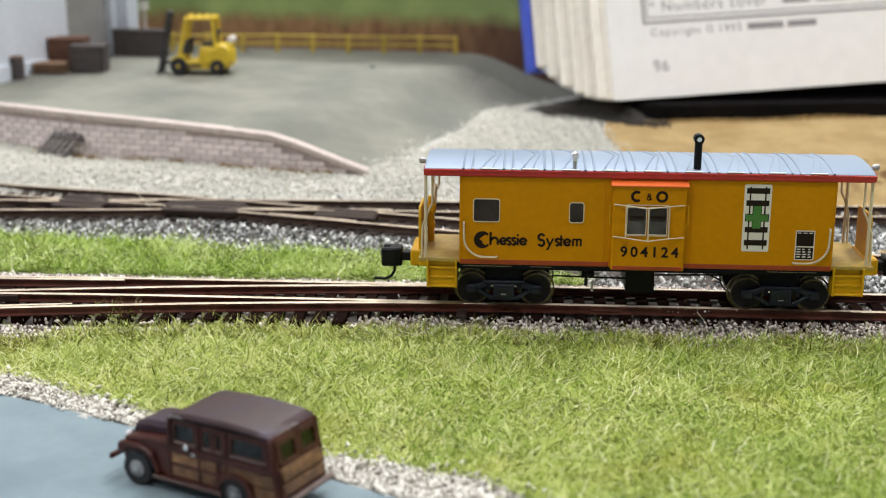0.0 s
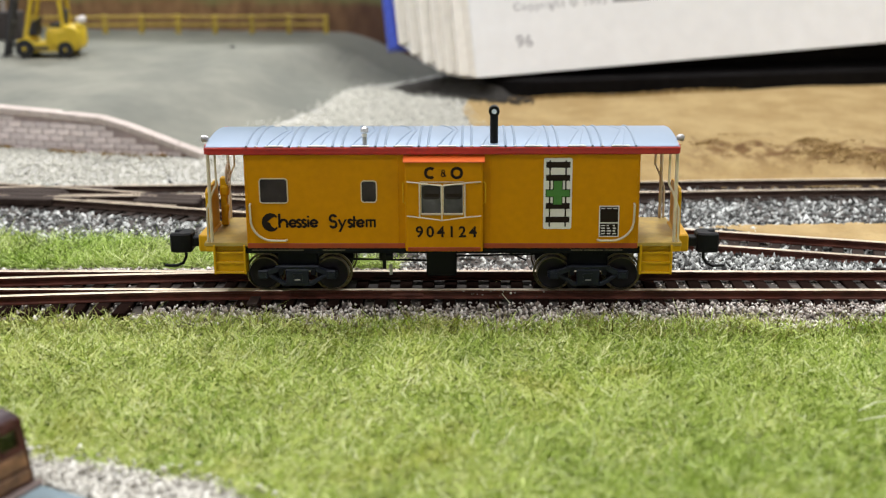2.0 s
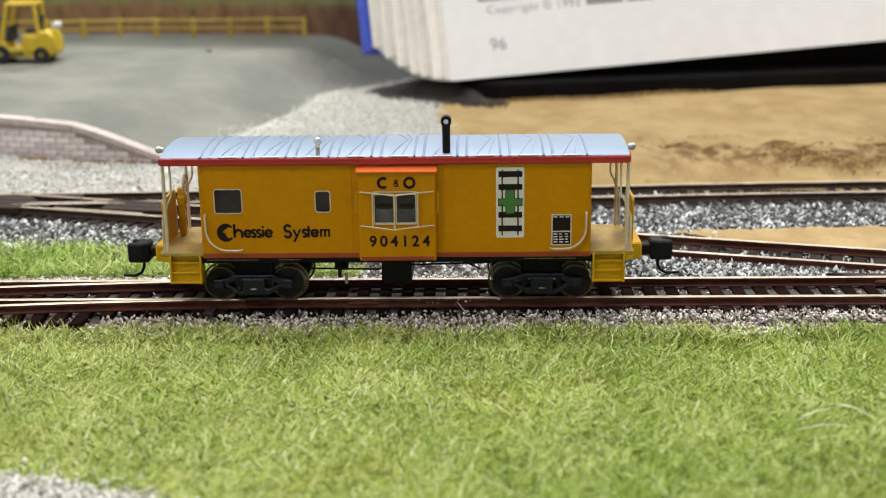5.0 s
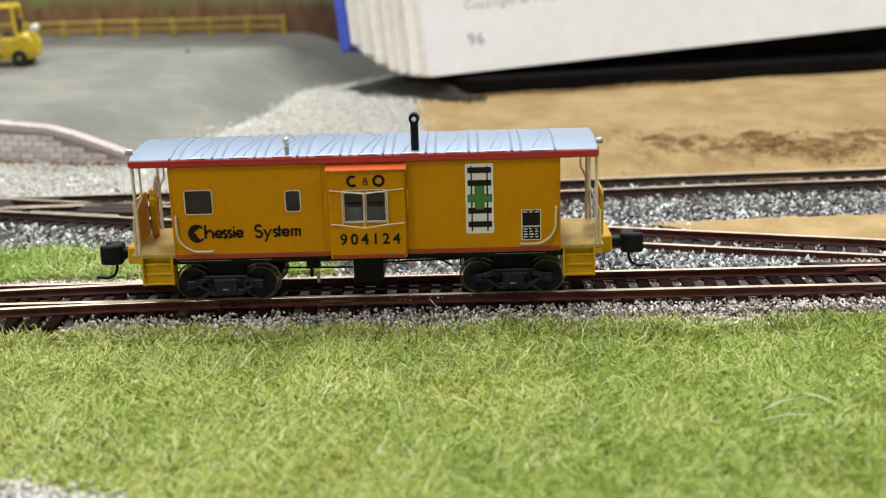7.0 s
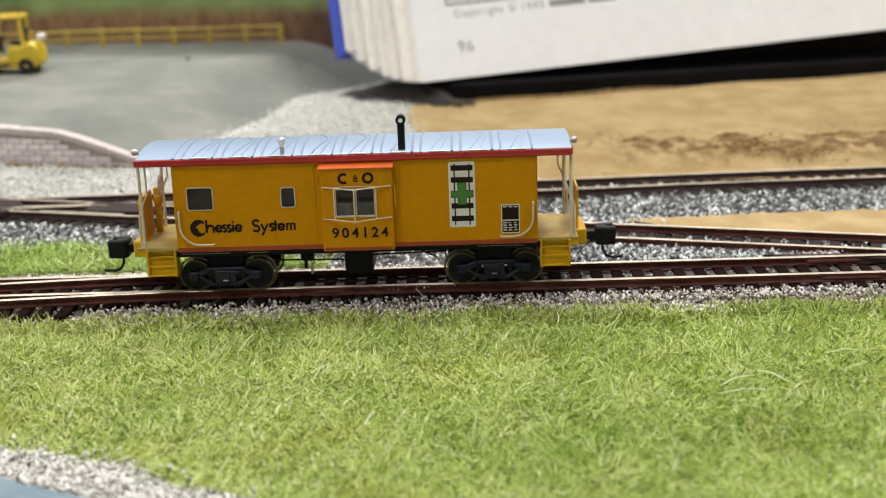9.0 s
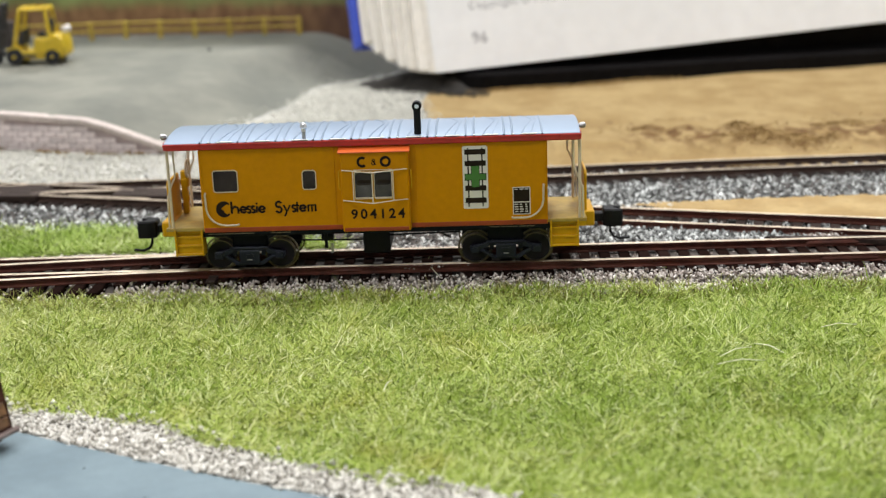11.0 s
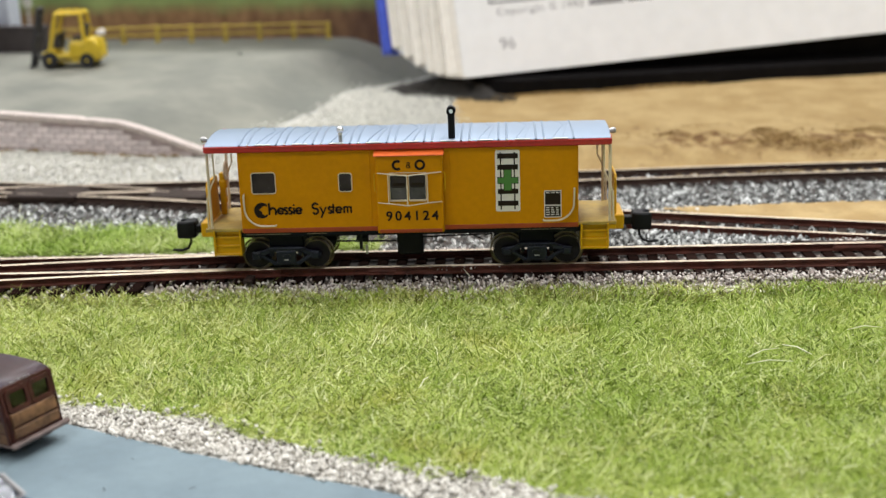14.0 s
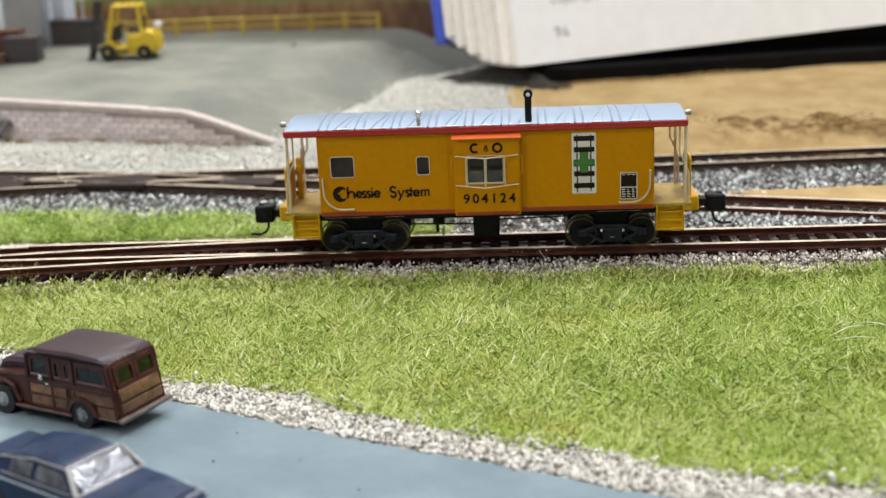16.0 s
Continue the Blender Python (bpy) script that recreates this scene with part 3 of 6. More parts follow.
def layout_base():
    t = thing("layout_table", "plywood baseboard carrying the model railway on timber legs", "table", pose(0, 0, 0))
    part("tabletop", box(-440, 440, -340, 345, -24, -5.5, 1), TABLEWOOD, t)
    for x in (-420, 420):
        for y in (-320, 325):
            part("leg", box(x - 20, x + 20, y - 20, y + 20, -900, -24, 2), TABLEWOOD, t)


# ---- ground ----
def grounds():
    sheet("road", -440, 440, 160, flat(-340), ROAD_EDGE, 60, lambda X, Y: -2.5 + bumps(X, Y, 120, 0.08, 9), ROAD, "smooth blue-grey painted model road", "road")
    sheet("road_shoulder", -440, 440, 260, lambda x: ROAD_EDGE(x) - 1, lambda x: GRASS_EDGE(x) + 1.5, 10, lambda X, Y: -2.62 + bumps(X, Y, 20, 0.08, 4), PALE, "strip of pale gravel along the road", "shoulder")
    sheet("lawn_soil", -440, 440, 300, GRASS_EDGE, lambda x: BALLAST_EDGE(x) + 1.5, 60, lawn_z, SOIL, "green soil under the static grass", "lawn")
    sheet("track_bed", -440, 440, 240, BALLAST_EDGE, FAR_EDGE, 70, bed_z, BED, "grey ballasted bed under the model tracks", "track bed")
    sheet("verge_soil", -300, -8, 150, flat(15.0), GRASS2_HI, 16, lambda X, Y: bed_z(X, Y) * 0.35 - 1.75, SOIL, "green soil between the model tracks", "verge")
    sheet("gravel_ground", 72, 340, 150, flat(-440), lambda y: SAND_X(y) + 6, 120, far_z, PALE, "pale fine gravel ground beyond the far track", "ground", swap=True)
    sheet("sand_ground", 72, 340, 190, SAND_X, flat(440), 190, lambda X, Y: far_z(X, Y) + sand_ridge(X, Y), SAND_DIRT_SHADED, "tan sandy ground with a scuffed ridge", "ground", swap=True)
    sheet("sand_patch", 46, 330, 240, lambda x: 38.8 - (38.8 - np.maximum(38.6 - 0.285 * x + 6.8 + 0.7 * np.sin(x * 1.3) * np.sin(x * 0.37), 6)) * smooth((x - 46) / 16), lambda x: np.interp(x, (46, 52, 64, 100, 330), (38.9, 40.0, 41.0, 42.4, 44)) + 0.8 * np.sin(x * 0.9) * np.sin(x * 0.31) + 0.4 * np.sin(x * 2.7), 18, lambda X, Y: -1.55 + bumps(X, Y, 18, 0.12, 6), SAND, "tan sand between two tracks", "ground")
    sheet("yard", -440, 10, 210, lambda x: np.where(x < -61, WALL_Y(x) + 1.2, np.interp(x, (-61, -55, -48, -36, -31, -24, -8, 10), (88.7, 98, 110, 140, 168, 178, 190, 215))), flat(338), 110, yard_z, YARD, "smooth grey concrete yard sloping down to the gravel", "yard")


# ---- tracks ----
def along(points, step):
    """Evenly spaced places and headings along a smooth line through points."""
    pts = np.array(points, float)
    for _ in range(3):  # corner cutting
        q = np.empty((2 * len(pts) - 2, 2))
        q[0::2], q[1::2] = 0.75 * pts[:-1] + 0.25 * pts[1:], 0.25 * pts[:-1] + 0.75 * pts[1:]
        pts = np.vstack([pts[:1], q, pts[-1:]])
    seg = np.linalg.norm(np.diff(pts, axis=0), axis=1)
    s = np.r_[0, np.cumsum(seg)]
    at = np.arange(0, s[-1], step)
    xy = np.column_stack([np.interp(at, s, pts[:, 0]), np.interp(at, s, pts[:, 1])])
    d = np.gradient(xy, axis=0)
    return xy, d / np.linalg.norm(d, axis=1)[:, None]


PROFILE = [(-0.62, -1.4), (0.62, -1.4), (0.62, -1.22), (0.18, -1.05), (0.18, -0.5), (0.42, -0.38), (0.42, -0.08), (0.34, 0.0), (-0.34, 0.0), (-0.42, -0.08), (-0.42, -0.38), (-0.18, -0.5), (-0.18, -1.05), (-0.62, -1.22)]


def rail(parent, points, offset, side, top, x0=-1e9, x1=1e9, drop=0.0, name="rail", narrow=1.0):
    """One rail beside a line, between x0 and x1."""
    xy, d = along(points, 4.0)
    n = np.column_stack([-d[:, 1], d[:, 0]])
    p = xy + n * offset
    keep = (p[:, 0] >= x0) & (p[:, 0] <= x1)
    p, n = p[keep], n[keep]
    bm = bmesh.new()
    rings = [[bm.verts.new((q[0] + m[0] * a * narrow, q[1] + m[1] * a * narrow, b - drop)) for a, b in PROFILE] for q, m in zip(p, n)]
    k = len(PROFILE)
    for r, s in zip(rings, rings[1:]):
        for i in range(k):
            f = bm.faces.new((r[i], r[(i + 1) % k], s[(i + 1) % k], s[i]))
            f.material_index = 1 if i in (7, 8) else 0
    bm.faces.new(rings[0])
    bm.faces.new(rings[-1][::-1])
    bmesh.ops.recalc_face_normals(bm, faces=bm.faces)
    return part(name, bm, [side, top], parent)


def tie_mesh(length, width, height, material):
    return finish("tie", box(-width / 2, width / 2, -length / 2, length / 2, -height, 0, 0.12), material)


TIES = {"new": tie_mesh(16.5, 1.9, 1.6, TIE), "old": tie_mesh(16.5, 1.9, 1.6, TIE_OLD), "long": tie_mesh(21.5, 1.9, 1.6, TIE)}


def ties(parent, points, mesh, x0, x1, pitch=3.45, shift=0.0):
    xy, d = along(points, pitch)
    rng = random.Random(3)
    for p, h in zip(xy, d):
        if x0 <= p[0] <= x1:
            ob = new("tie", mesh)
            ob.parent = parent
            a = math.degrees(math.atan2(h[1], h[0])) + rng.uniform(-1.2, 1.2)
            ob.matrix_basis = at_mm(p[0] - h[1] * shift, p[1] + h[0] * shift + rng.uniform(-0.2, 0.2), -1.42 + rng.uniform(-0.06, 0.04), a)


LINE_A = [(-330, -9), (-200, -4.5), (-106, -0.9), (-87, -0.2), (-60, 0.1), (-20, 0), (60, 0), (330, 0)]
LINE_B = [(-300, -60), (-150, -17.5), (-103, -8.8), (-85, -6.0), (-67, -3.4), (-39, -0.7), (-14, 0)]
LINE_C = [(-330, 128), (-220, 96), (-145, 75.8), (-127, 71.6), (-112, 69.3), (-98, 66.4), (-60, 55.7), (40, 27.2), (100, 10.1), (118, 5.5), (135, 2.5), (170, 0.3)]
LINE_D = [(-330, 44), (-220, 51), (-128, 58.8), (-110, 60.2), (-94, 62.1), (-80, 63), (-38, 64.6), (37, 65.9), (62, 68.0), (105, 69.6), (330, 76)]


def tracks():
    t = thing("main_track", "model railway main track with polished brown rails on dark ties", "track")
    for o in (-4.85, 4.85):
        rail(t, LINE_A, o, RAIL_SIDE, RAIL_TOP)
    ties(t, LINE_A, TIES["new"], -46, 150)
    for x0, x1, y in ((74.5, 84.0, -4.98), (74.5, 83.5, 4.6), (-7.6, -2.9, -4.95)):
        part("rail_joiner", tube([(x0, y, -0.95), (x0 + 0.8, y, -0.85), (x1 - 0.8, y, -0.85), (x1, y, -0.95)], [0.3, 0.46, 0.46, 0.3], 8), RAIL_SIDE, t, "rust brown rail joiner", smooth=True)
    t = thing("turnout", "model railway turnout with four brown rails and a frog", "turnout")
    rail(t, LINE_B, -4.85, RAIL_SIDE, RAIL_TOP, x1=-22)
    rail(t, LINE_B, 4.85, RAIL_SIDE, RAIL_TOP, x1=-27)
    ties(t, LINE_A, TIES["long"], -190, -47, shift=-1.8)
    part("frog", prism([(-134, -7.6), (-134, -4.4), (-112, -5.0), (-101, -5.6), (-101, -6.4), (-112, -6.8)], -1.4, -0.25, "xy", 0.1), FROG, t)
    rail(t, LINE_A, 3.75, RAIL_SIDE, RAIL_TOP, -122, -86, name="guard_rail", narrow=0.7)
    rail(t, LINE_B, -3.7, RAIL_SIDE, RAIL_TOP, -122, -90, name="guard_rail", narrow=0.7)
    part("throw_bar", box(-29, -27.4, -9, 9, -1.5, -1.0, 0.1), FROG, t)
    part("frog", prism([(68, 8.2), (92, 6.6), (104, 6.0), (104, 3.0), (92, 3.4), (74, 5.8)], -1.4, -0.35, "xy", 0.1), FROG, t)
    t = thing("crossover_track", "model railway track slanting between two other tracks", "track")
    for o in (-4.85, 4.85):
        rail(t, LINE_C, o, RAIL_SIDE, RAIL_TOP, x0=-20, x1=116)
        rail(t, LINE_C, o, RAIL_SIDE_OLD, RAIL_TOP_OLD, x1=-20)
    ties(t, LINE_C, TIES["old"], -250, 105)
    t = thing("far_track", "far model railway track with dull brown rails", "track")
    for o in (-4.85, 4.85):
        rail(t, LINE_D, o, RAIL_SIDE_OLD, RAIL_TOP_OLD)
    ties(t, LINE_D, TIES["old"], -190, 190)
    t = thing("far_turnout", "black plastic frogs and closure rails where two far tracks cross", "turnout")
    for x0, x1, y0, y1 in ((-132, -100, 62, 65.4), (-94, -74, 57.2, 61.8), (-58, -47, 58.4, 60.8), (-88, -70, 65.4, 69.2), (-101, -78, 60.4, 64.4), (-112, -96, 66.6, 69.6)):
        s = -0.12
        part("frog", prism([(x0, y0 + 1), (x0, y1), (x1, y1 + s * (x1 - x0) * 0.5), (x1, y0 + s * (x1 - x0) * 0.5 + 1)], -1.4, -0.2, "xy", 0.12), FROG, t)
    # plastic castings that fill the crossing, slit by flangeways
    for xl, xr, ya, yb, slope in ((-95.5, -79.5, 56.4, 66.4, -0.10), (-120.0, -109.5, 58.4, 70.6, -0.22), (-62.0, -50.0, 53.6, 61.6, -0.18)):
        n = 3
        for k in range(n):
            y0, y1 = ya + (yb - ya) * k / n + 0.12, ya + (yb - ya) * (k + 1) / n - 0.12
            d = slope * (xr - xl)
            part("casting", prism([(xl, y0), (xr, y0 + d), (xr + 1.0, (y0 + y1) / 2 + d), (xr, y1 + d), (xl, y1), (xl - 1.0, (y0 + y1) / 2)], -1.4, 0.03, "xy", 0.15), FROG, t)
    rail(t, LINE_D, 3.7, RAIL_SIDE_OLD, RAIL_TOP_OLD, -128, -96, name="guard_rail", narrow=0.7)
    rail(t, LINE_C, -3.7, RAIL_SIDE_OLD, RAIL_TOP_OLD, -76, -50, name="guard_rail", narrow=0.7)
    rail(t, LINE_D, -3.6, RAIL_SIDE_OLD, RAIL_TOP_OLD, -86, -44, name="closure_rail", narrow=0.8)


# ---- loose stone and grass ----
def stones():
    def near_tie_gap(xy, z, sink=0.0):
        return z + RNG.uniform(-0.25, 0.2, len(xy)) - sink

    xy = strewn(60000, -150, 130, lambda x: BALLAST_EDGE(x) - 1.5, flat(15.5))
    z = bed_z(xy[:, 0], xy[:, 1])
    inner = np.abs(xy[:, 1] + np.where(xy[:, 0] < -45, 3, 0)) < np.where(xy[:, 0] < -45, 10.5, 7.6)
    z = np.where(inner, np.where(xy[:, 0] > 25, -2.06, -2.2), np.minimum(z + 0.3, -1.75))
    keep = (~inner | (RNG.uniform(0, 1, len(xy)) < np.where(xy[:, 0] > 25, 0.34, 0.15))) & ~((xy[:, 1] > 7.5) & (xy[:, 0] > 5) & (RNG.uniform(0, 1, len(xy)) < 0.25))
    xy, z = xy[keep], z[keep]
    grains("ballast_stones", xy, near_tie_gap(xy, z), 0.62, STONE, "light grey crushed ballast round the main track", "ballast")
    # small stones spilled over the ends of the ties on the lawn side
    xy = strewn(9000, -44, 130, flat(-10.6), flat(-6.3))
    keep = RNG.uniform(0, 1, len(xy)) < smooth((-6.8 - xy[:, 1]) / 1.6) * np.interp(xy[:, 0], (-44, 0, 18, 34), (0.1, 0.14, 0.3, 0.6))
    xy = xy[keep]
    grains("shoulder_stones", xy, -1.4 - 0.15 * np.clip(-7.5 - xy[:, 1], 0, 4) + RNG.uniform(-0.25, 0.15, len(xy)), 0.52, STONE, "fine light grey ballast spilled over the tie ends", "ballast")
    xy = strewn(30000, -170, 150, lambda x: np.where(x < -8, GRASS2_HI(x) - 1.5, 12.0), lambda x: np.where(x > 56, np.minimum(38.6 - 0.285 * x + 9, 44), 78))
    far = strewn(13000, 40, 170, lambda x: np.interp(x, (46, 52, 64, 100, 330), (38.5, 39.6, 40.6, 42.0, 43.6)), flat(80))
    xy = np.vstack([xy, far])
    z = bed_z(xy[:, 0], xy[:, 1])
    for line in (LINE_C, LINE_D):
        pts = np.array(line)
        near = np.abs(xy[:, 1] - np.interp(xy[:, 0], pts[:, 0], pts[:, 1])) < 8.5
        z = np.where(near, np.where(xy[:, 0] > 45, -2.03, -2.15), z)
        bare = near & (xy[:, 0] < -35) & (RNG.uniform(0, 1, len(xy)) < 0.75)
        xy, z = xy[~bare], z[~bare]
    fill = strewn(3400, 30, 84, flat(6.3), lambda x: 27.2 - 0.285 * (x - 40) - 5.6)
    xy, z = np.vstack([xy, fill]), np.concatenate([z, np.full(len(fill), -1.38)])
    grains("far_ballast_stones", xy, near_tie_gap(xy, z, 0.05), 0.9, STONE_D, "grey crushed ballast round the far tracks", "ballast")
    xy = strewn(18000, -140, 110, lambda x: ROAD_EDGE(x) + 0.1 + 0.6 * np.sin(x * 0.9) * np.sin(x * 0.23), lambda x: GRASS_EDGE(x) + 0.5 + 0.7 * np.sin(x * 0.5))
    grains("roadside_stones", xy, -2.55 + RNG.uniform(-0.1, 0.3, len(xy)), 0.66, STONE_R, "pale beige gravel strewn along the road edge", "gravel")
    xy = strewn(2600, -125, 60, lambda x: GRASS_EDGE(x), lambda x: GRASS_EDGE(x) + 8)
    keep = RNG.uniform(0, 1, len(xy)) < 0.55 * (1 - smooth((xy[:, 1] - GRASS_EDGE(xy[:, 0])) / 8)) ** 2
    xy = xy[keep]
    grains("lawn_edge_stones", xy, lawn_z(xy[:, 0], xy[:, 1]) + RNG.uniform(0.1, 0.8, len(xy)), 0.75, STONE_R, "pale stones strewn into the edge of the lawn", "gravel")
    xy = np.column_stack([RNG.uniform(3, 16, 16), RNG.uniform(-5.5, -5.2, 16)])
    grains("rail_grit", xy, RNG.uniform(-1.1, 0.05, 16), 0.3, STONE, "pale grit stuck to the near rail", "grit")
    xy = np.column_stack([RNG.normal(78.5, 1.7, 90), RNG.normal(9.3, 1.1, 90)])
    grains("grit_clump", xy, -1.1 + RNG.uniform(-0.3, 0.5, 90), 0.7, STONE, "clump of grey grit between two rails", "grit")
    # pale gravel thins out towards the yard and the sand
    hi = lambda x: np.interp(x, (-190, -157, -61, -55, -36, -30, -24, -8, 0, 6, 14), (130, 119, 90, 99, 141, 170, 178, 178, 150, 116, 80))
    xy = strewn(46000, -190, 22, lambda x: np.maximum(FAR_EDGE(x) - 6, 0), lambda x: hi(x) + np.where(x > -61, 14, 0))
    inside = np.minimum(YARD_X(xy[:, 1]) * -1 + xy[:, 0], SAND_X(xy[:, 1]) - xy[:, 0])
    inside = np.where(xy[:, 0] < -62, 99, inside)
    keep = RNG.uniform(0, 1, len(xy)) < smooth((inside + 7 + 4 * bumps(xy[:, 0], xy[:, 1], 14, 0.7, 21)) / 16)
    xy = xy[keep]
    zz = np.where((xy[:, 0] > -61) & (xy[:, 0] < YARD_X(xy[:, 1])), yard_z(xy[:, 0], xy[:, 1]), far_z(xy[:, 0], xy[:, 1]) + 0.1)
    grains("pale_gravel_stones", xy, zz + RNG.uniform(-0.15, 0.15, len(xy)), 0.6, STONE_P, "off-white fine gravel beyond the far track", "gravel")
    # scuffed dirt along a ragged band in the sand
    xy = strewn(160000, 36, 160, flat(80.0), flat(112.0))
    v = (xy[:, 1] - 95 - 2.2 * np.sin(xy[:, 0] * 0.11)) / 10
    dens = smooth(bumps(xy[:, 0], xy[:, 1], 26, 1.0, 12) * 0.6 + bumps(xy[:, 0], xy[:, 1], 9, 0.5, 14) * 0.5 + 0.08) * np.exp(-v * v) * smooth((xy[:, 0] - 45) / 16)
    xy = xy[RNG.uniform(0, 1, len(xy)) < dens * 0.42]
    grains("dirt_clods", xy, far_z(xy[:, 0], xy[:, 1]) + sand_ridge(xy[:, 0], xy[:, 1]) + RNG.uniform(-0.1, 0.12, len(xy)), 0.42, DIRT, "brown dirt clods scuffed out of the sand", "dirt")


def wall_dirt():
    """Brown crumbs along the foot of the retaining wall and one dark pebble in the yard."""
    x = RNG.uniform(-150, -58, 1500)
    keep = RNG.uniform(0, 1, 1500) < smooth(bumps(x, x * 0, 13, 1.0, 51) * 0.5 + 0.4)
    x = x[keep]
    xy = np.column_stack([x, WALL_Y(x) - 0.4 - RNG.exponential(0.9, len(x))])
    grains("wall_foot_dirt", xy, far_z(xy[:, 0], xy[:, 1]) + 0.25 + RNG.uniform(-0.1, 0.2, len(xy)), 0.55, DIRT, "brown dirt crumbs along the foot of the wall", "dirt")
    bm = bmesh.new()
    bmesh.ops.create_icosphere(bm, subdivisions=2, radius=0.55)
    for v in bm.verts:
        v.co = Vector((v.co.x * 1.2, v.co.y, v.co.z * 0.7)) * (1 + 0.15 * math.sin(v.co.x * 7 + v.co.y * 5))
    tagged(part("pebble", bm, SPECK, at=at_mm(-66.5, 184, ground_z(-66.5, 184) + 0.3)), "small dark pebble lying on the yard", "pebble")


def threads():
    """Loose pale threads across the far turnout, in the verge and against the near rail."""
    for pts in ([(-105.2, 70.8, 0.4), (-101.5, 63.8, 0.35), (-97.8, 56.6, 0.3)], [(-97.6, 34.0, -1.6), (-97.3, 34.2, 0.6), (-97.5, 34.5, 2.6)], [(-84.1, 35.1, -1.6), (-84.4, 35.3, 1.0), (-84.0, 35.6, 3.3)], [(8.9, -5.9, -0.4), (9.8, -6.1, -1.5), (10.7, -6.4, -2.6)]):
        tagged(part("loose_thread", tube(pts, [0.07, 0.06, 0.04], 5), STRAW), "thin pale loose thread beside the model track", "thread", "loose threads")


def grit():
    """A few dark specks on the road."""
    rng = random.Random(21)
    for x, y in ((-20.0, -85.0), (-19.7, -84.8), (-30.0, -85.0), (-29.0, -77.0), (-36.0, -88.5), (-66.0, -62.0), (-12.0, -92.6)):
        bm = bmesh.new()
        bmesh.ops.create_icosphere(bm, subdivisions=1, radius=rng.uniform(0.07, 0.15))
        for v in bm.verts:
            v.co *= rng.uniform(0.7, 1.3)
        tagged(part("grit", bm, SPECK, at=at_mm(x, y, -2.42)), "dark speck of grit lying on the road", "grit", "road grit")


def lawns():
    edge_lo = lambda x: GRASS_EDGE(x) + 1.0 * np.sin(x * 0.7) * np.sin(x * 0.19)
    edge_hi = lambda x: BALLAST_EDGE(x) + 0.9 + 0.9 * np.sin(x * 0.5) * np.sin(x * 0.31)
    xy = strewn(210000, -125, 105, edge_lo, edge_hi)
    keep = RNG.uniform(0, 1, len(xy)) < 0.5 + 0.5 * smooth((xy[:, 1] - GRASS_EDGE(xy[:, 0])) / 9)
    xy = xy[keep]
    patchy = bumps(xy[:, 0], xy[:, 1], 30, 0.16, 41) + bumps(xy[:, 0], xy[:, 1], 11, 0.10, 42)
    dry = RNG.uniform(0, 1, len(xy)) < 0.12 + patchy + 0.62 * smooth((35 - xy[:, 0]) / 120)
    for name, part_xy, material, label in (("static_grass", xy[~dry], LEAF, "light and olive green static grass lawn beside the track"), ("dry_grass", xy[dry], LEAF_DRY, "paler dry fibres mixed into the static grass lawn")):
        fibres(name, part_xy, lawn_z(part_xy[:, 0], part_xy[:, 1]) + RNG.uniform(-0.2, 0.7, len(part_xy)), 2.0, 0.13, 1.47, material, label, comb=0.3)
    xy = strewn(7000, -125, 105, lambda x: edge_hi(x) - 6, lambda x: edge_hi(x) + 0.6)
    fibres("olive_grass", xy, lawn_z(xy[:, 0], xy[:, 1]) + RNG.uniform(0.0, 0.5, len(xy)), 2.0, 0.12, 1.15, LEAF_OLIVE, "olive brown fibres at the ballast edge of the lawn")
    xy = strewn(5000, -125, 105, lambda x: edge_lo(x) + 3, edge_hi)
    fibres("long_grass", xy, lawn_z(xy[:, 0], xy[:, 1]) + RNG.uniform(0.0, 0.5, len(xy)), 3.0, 0.12, 1.2, LEAF, "longer fibres standing out of the static grass lawn", 0.35)
    xy = strewn(700, -125, 105, lambda x: edge_lo(x) + 2, edge_hi)
    fibres("pale_long_grass", xy, lawn_z(xy[:, 0], xy[:, 1]) + RNG.uniform(0.4, 0.9, len(xy)), 3.2, 0.10, 1.62, LEAF_DRY, "long pale fibres lying on the static grass lawn", 0.2)
    xy = strewn(46000, -190, -8, flat(15.5), lambda x: GRASS2_HI(x) + 1.5 * np.sin(x * 0.34) * np.sin(x * 0.13) + 0.6 * np.sin(x * 0.8))
    fibres("verge_grass", xy, bed_z(xy[:, 0], xy[:, 1]) * 0.35 - 1.75 + RNG.uniform(0, 0.8, len(xy)), 3.0, 0.12, 1.42, LEAF_B, "bright green static grass between the tracks", comb=0.5)
    xy = np.column_stack([RNG.normal(-83, 2.6, 190), RNG.normal(-10.4, 0.9, 190)])
    fibres("weed_tuft", xy, np.full(190, -2.2), 3.0, 0.09, 1.2, LEAF_DRY, "tuft of dry grass growing against the rail")
    xy = np.column_stack([RNG.uniform(-150, 60, 18), RNG.uniform(-8, 14, 18)])
    fibres("stray_fibres", xy, np.full(18, -1.5), 1.7, 0.05, 1.9, LEAF, "stray grass fibres lying on the track")
    for x0, y0, x1, y1 in ((49.6, -47.6, 54.5, -44.7), (55.3, -42.8, 58.4, -47.4), (48.7, -50.4, 55.2, -50.0), (66.1, -36.8, 71.2, -36.6), (4.3, -57.4, 5.3, -54.0), (-65.5, -35.4, -63.2, -34.8)):
        mid = ((x0 + x1) / 2, (y0 + y1) / 2 + 0.2, -1.25)
        tagged(part("dry_straw", tube([(x0, y0, -1.7), mid, (x1, y1, -1.5)], [0.05, 0.075, 0.035], 5), STRAW), "pale dry straw fibre lying on the lawn", "straw", "straws")


